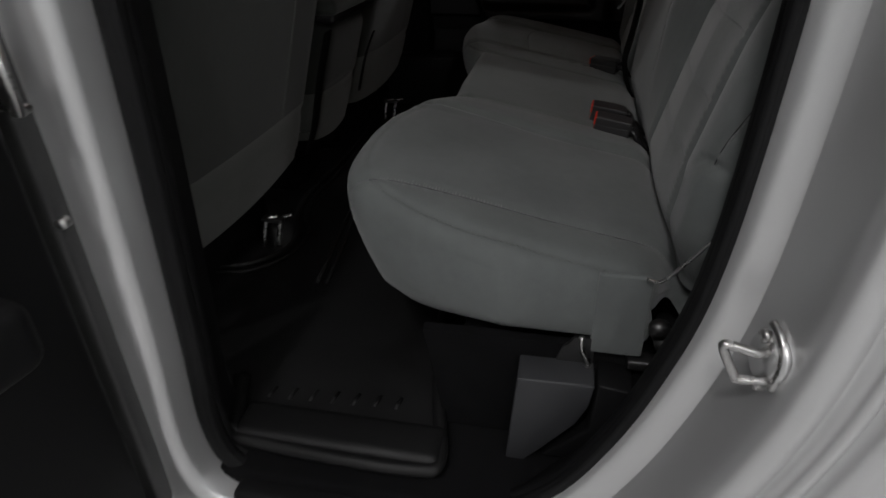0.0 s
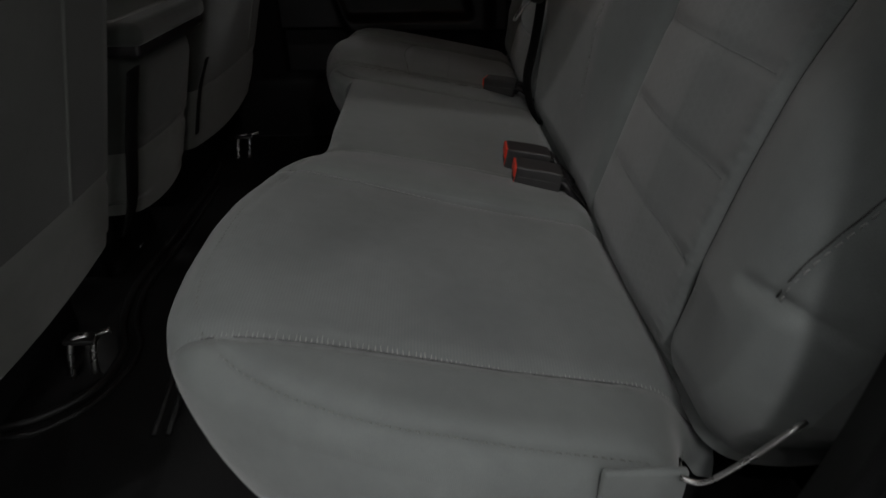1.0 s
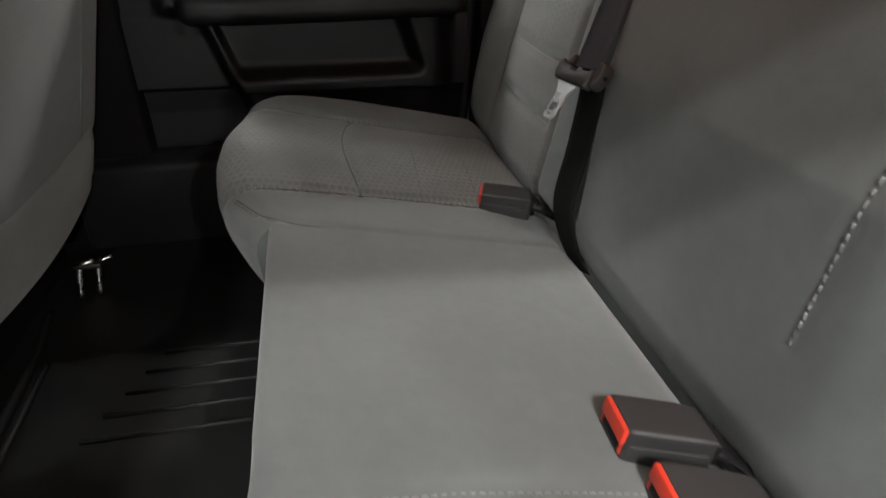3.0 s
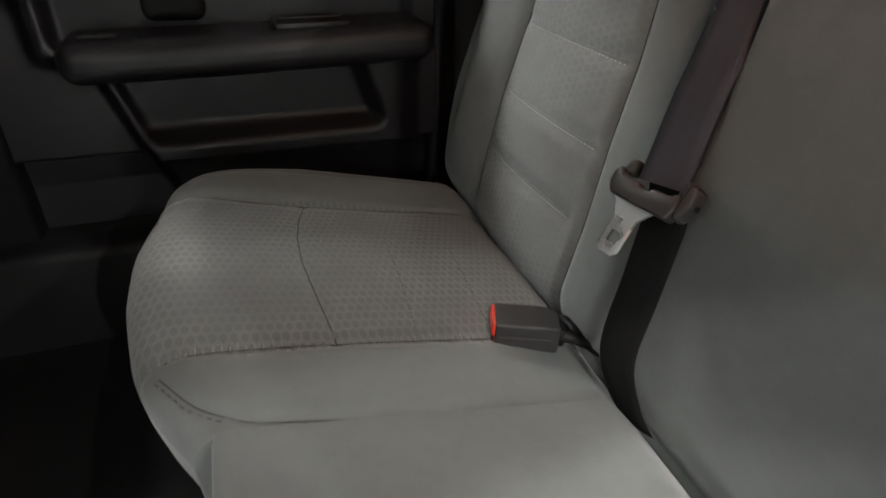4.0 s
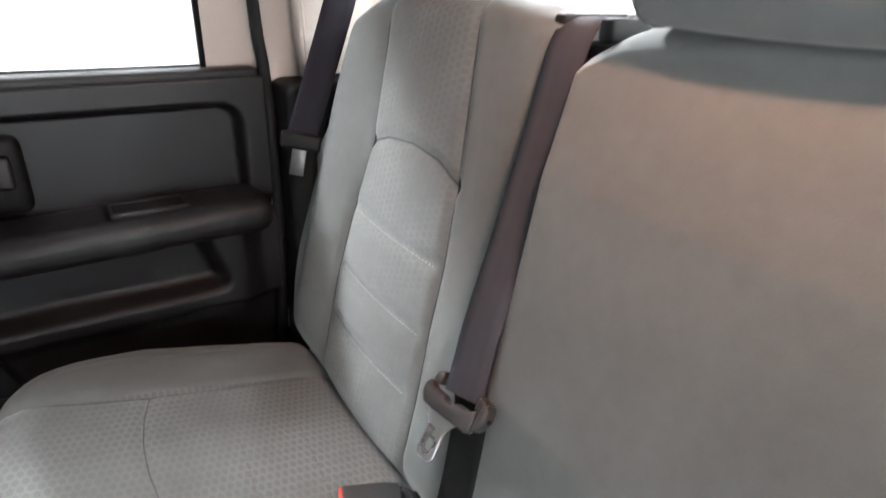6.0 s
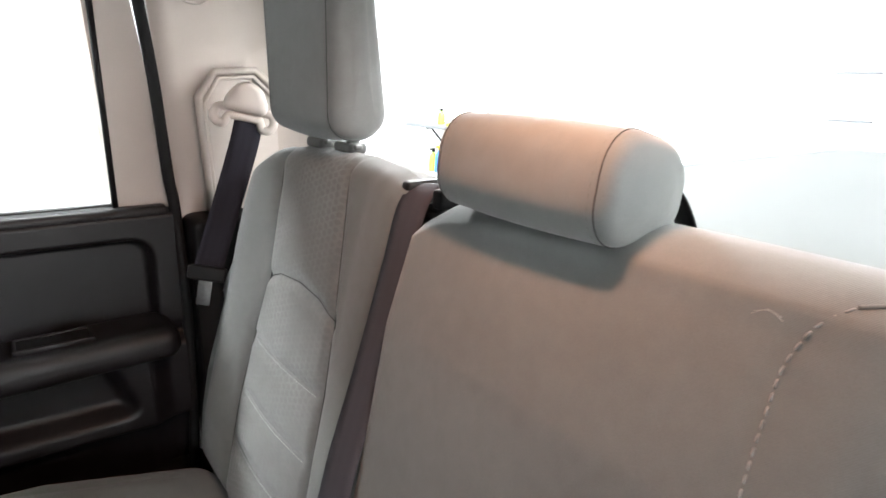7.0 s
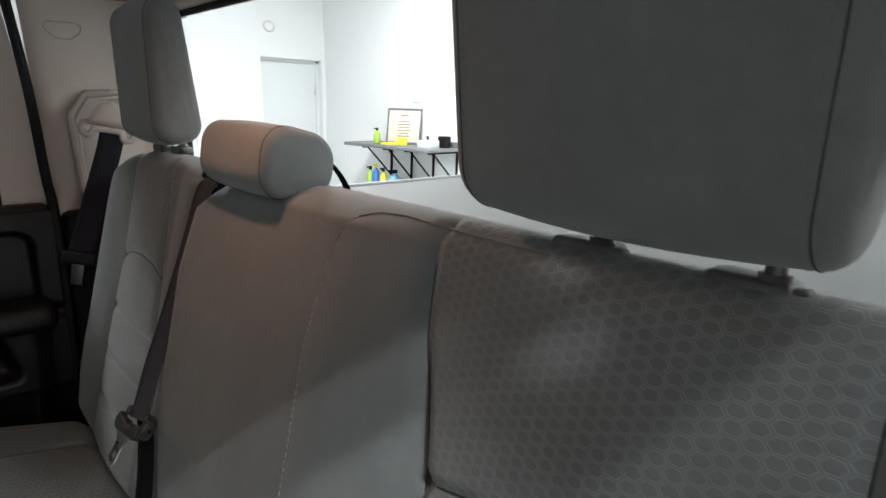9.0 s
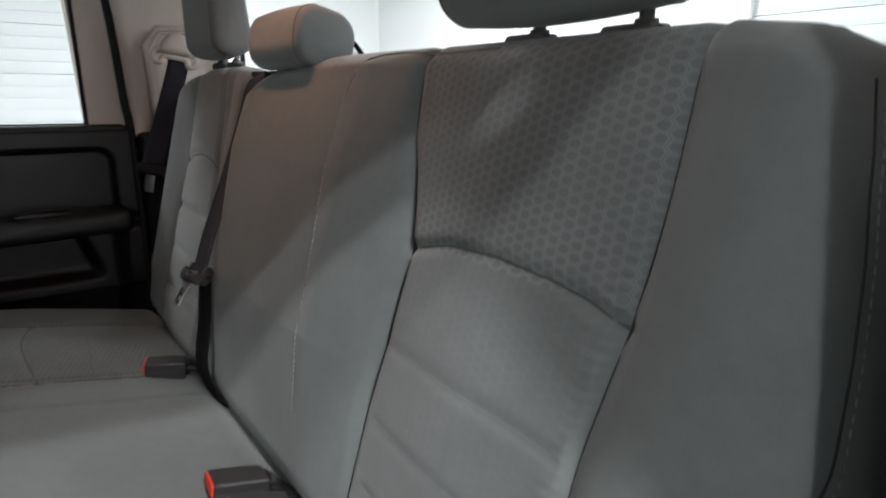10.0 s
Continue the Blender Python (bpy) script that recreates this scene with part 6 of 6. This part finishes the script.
for lx, ly, watts in BAYS:
    lamp = empty_thing("bay_light", (lx, ly, ROOM_H), "white square high-bay ceiling light, lit", "ceiling light", "ceiling bay lights")
    half = 0.5 if ly > 4.5 else 0.21
    part("body", box(lx - half, lx + half, ly - half, ly + half, ROOM_H - 0.12, ROOM_H - 0.002, 0.01, 2), WHITE_PLASTIC, lamp)
    part("diffuser", box(lx - half * 0.87, lx + half * 0.87, ly - half * 0.87, ly + half * 0.87, ROOM_H - 0.135, ROOM_H - 0.118, 0.006, 2), LAMP_WHITE, lamp)

# wall desk with its clutter
desk = empty_thing("wall_desk", (ROOM_X, 7.3, 0.95), "grey wall desk on black steel brackets", "desk")
DY0, DY1, DZ = 6.45, 8.25, 1.03
part("desktop", box(ROOM_X - 0.55, ROOM_X, DY0, DY1, DZ - 0.04, DZ, 0.006, 2), DESK_GREY, desk)
part("upstand", box(ROOM_X - 0.02, ROOM_X, DY0, DY0 + 0.9, DZ, DZ + 0.07, 0.004, 2), DESK_GREY, desk)
for k in range(4):
    y = DY0 + 0.02 + k * 0.46
    part("bracket", joined(box(ROOM_X - 0.03, ROOM_X - 0.004, y, y + 0.025, DZ - 0.46, DZ - 0.04, 0.003, 1), tube([(ROOM_X - 0.02, y + 0.012, DZ - 0.45), (ROOM_X - 0.42, y + 0.012, DZ - 0.05)], 0.012, 8), box(ROOM_X - 0.5, ROOM_X, y, y + 0.025, DZ - 0.062, DZ - 0.04, 0.003, 1)), BLACK, desk)
notice = empty_thing("framed_notice", (ROOM_X - 0.25, 7.4, DZ), "framed printed notice propped up on the desk", "framed notice")
lean = Matrix.Translation((ROOM_X - 0.16, 7.42, DZ + 0.002)) @ Matrix.Rotation(radians(24), 4, "Z") @ Matrix.Rotation(radians(8), 4, "Y")
part("frame", moved(joined(box(-0.012, 0.012, -0.26, 0.26, 0.0, 0.025, 0.003, 1), box(-0.012, 0.012, -0.26, 0.26, 0.435, 0.46, 0.003, 1), box(-0.012, 0.012, -0.26, -0.235, 0.0, 0.46, 0.003, 1), box(-0.012, 0.012, 0.235, 0.26, 0.0, 0.46, 0.003, 1)), lean), DESK_GREY, notice)
part("sheet", moved(box(-0.004, 0.004, -0.24, 0.24, 0.02, 0.44, 0.001, 1), lean), PAPER, notice)
for k in range(8):
    w = (0.06, 0.0, 0.09, 0.10, 0.08, 0.10, 0.07, 0.09)[k]
    if w:
        part("text_bar", moved(box(-0.006, -0.0035, -w, w, 0.36 - k * 0.038, 0.374 - k * 0.038, 0.0008, 1), lean), INK if k else RED, notice)


def bottle(place, r, h, material, label, cap=BLACK):
    x, y, z = place
    thing = empty_thing("bottle", place, label, "bottle", "desk clutter")
    prof = [(r * 0.9, 0.0), (r, 0.01), (r, h * 0.6), (r * 0.75, h * 0.72), (r * 0.32, h * 0.8), (r * 0.3, h * 0.86)]
    verts, faces = [], []
    for q, (rr, zz) in enumerate(prof):
        for k in range(16):
            a = 2 * math.pi * k / 16
            verts.append((x + rr * math.cos(a), y + rr * math.sin(a), z + zz))
    for q in range(len(prof) - 1):
        for k in range(16):
            faces.append((q * 16 + k, q * 16 + (k + 1) % 16, (q + 1) * 16 + (k + 1) % 16, (q + 1) * 16 + k))
    faces.append(tuple(reversed(range(16))))
    part("body", (verts, faces), material, thing)
    part("cap", joined(tube([(x, y, z + h * 0.85), (x, y, z + h)], r * 0.4, 12), box(x - r * 1.1, x + r * 0.3, y - r * 0.25, y + r * 0.25, z + h * 0.93, z + h, 0.004, 2)), cap, thing)
    return thing


bottle((ROOM_X - 0.35, 7.75, DZ), 0.045, 0.20, GREEN, "green plastic bottle standing on the desk")
bottle((ROOM_X - 0.15, 7.58, DZ), 0.03, 0.16, BLACK, "small black bottle standing on the desk")
bottle((ROOM_X - 0.12, 7.50, DZ), 0.03, 0.20, BLACK, "small black bottle standing on the desk")
bottle((ROOM_X - 0.20, 6.85, DZ), 0.035, 0.13, BLACK, "small black bottle standing on the desk")


def small_box(name, x, y, z, sx, sy, sz, material, label, category, turn=0):
    m = Matrix.Translation((x, y, z + sz / 2)) @ Matrix.Rotation(radians(turn), 4, "Z")
    return tagged(part(name, moved(rbox((0, 0, 0), (sx, sy, sz), 0.006, 2), m), material), label, category, "desk clutter")


small_box("paper_card", ROOM_X - 0.36, 7.18, DZ, 0.02, 0.14, 0.10, YELLOW, "bright yellow card standing on the desk", "card", 30)
small_box("paper_card", ROOM_X - 0.40, 7.36, DZ, 0.16, 0.24, 0.03, YELLOW, "yellow cloth lying folded on the desk", "cloth", 10)
small_box("storage_box", ROOM_X - 0.30, 6.72, DZ, 0.16, 0.24, 0.09, WHITE_PLASTIC, "white box on the desk", "box", 5)
small_box("tape_dispenser", ROOM_X - 0.12, 6.62, DZ, 0.10, 0.14, 0.14, BLACK, "black tape dispenser on the desk", "dispenser")
cart = small_box("storage_bin", ROOM_X - 0.30, 7.55, 0.0, 0.45, 1.0, 0.42, WHITE_PLASTIC, "white plastic bin under the desk", "bin")
bottle((ROOM_X - 0.38, 7.85, 0.42), 0.05, 0.30, GREEN, "green spray bottle standing on the bin")
bottle((ROOM_X - 0.38, 7.72, 0.42), 0.05, 0.34, BLUE, "blue spray bottle standing on the bin", YELLOW)
bottle((ROOM_X - 0.38, 7.55, 0.42), 0.05, 0.30, YELLOW, "yellow spray bottle standing on the bin")
bottle((ROOM_X - 0.30, 7.40, 0.42), 0.09, 0.28, SKY_BLUE, "pale blue jug standing on the bin")
small_box("caddy", ROOM_X - 0.30, 7.22, 0.42, 0.2, 0.26, 0.16, BLACK, "black caddy of small tools on the bin", "caddy")
sensor = tagged(part("wall_switch", rbox((3.88, ROOM_Y - 0.0125, 1.07), (0.09, 0.025, 0.16), 0.006, 2), DESK_GREY), "small dark wall switch beside the door", "wall switch")
tagged(part("wall_sensor", tube([(4.471, ROOM_Y, 2.53), (4.471, ROOM_Y - 0.03, 2.53), (4.471, ROOM_Y - 0.04, 2.53)], [0.07, 0.07, 0.045], 24), WHITE_PLASTIC), "round white sensor on the wall above the door", "wall sensor")
tagged(part("wall_outlet", rbox((ROOM_X - 0.02, 5.807, 0.89), (0.04, 0.09, 0.09), 0.008, 3), WHITE_PLASTIC), "small white outlet box on the wall", "wall outlet")
tagged(part("wall_plate", rbox((ROOM_X - 0.006, 7.32, 1.60), (0.012, 0.20, 0.07), 0.004, 2), WHITE_DOOR), "flat white plate on the wall above the notice", "wall plate")
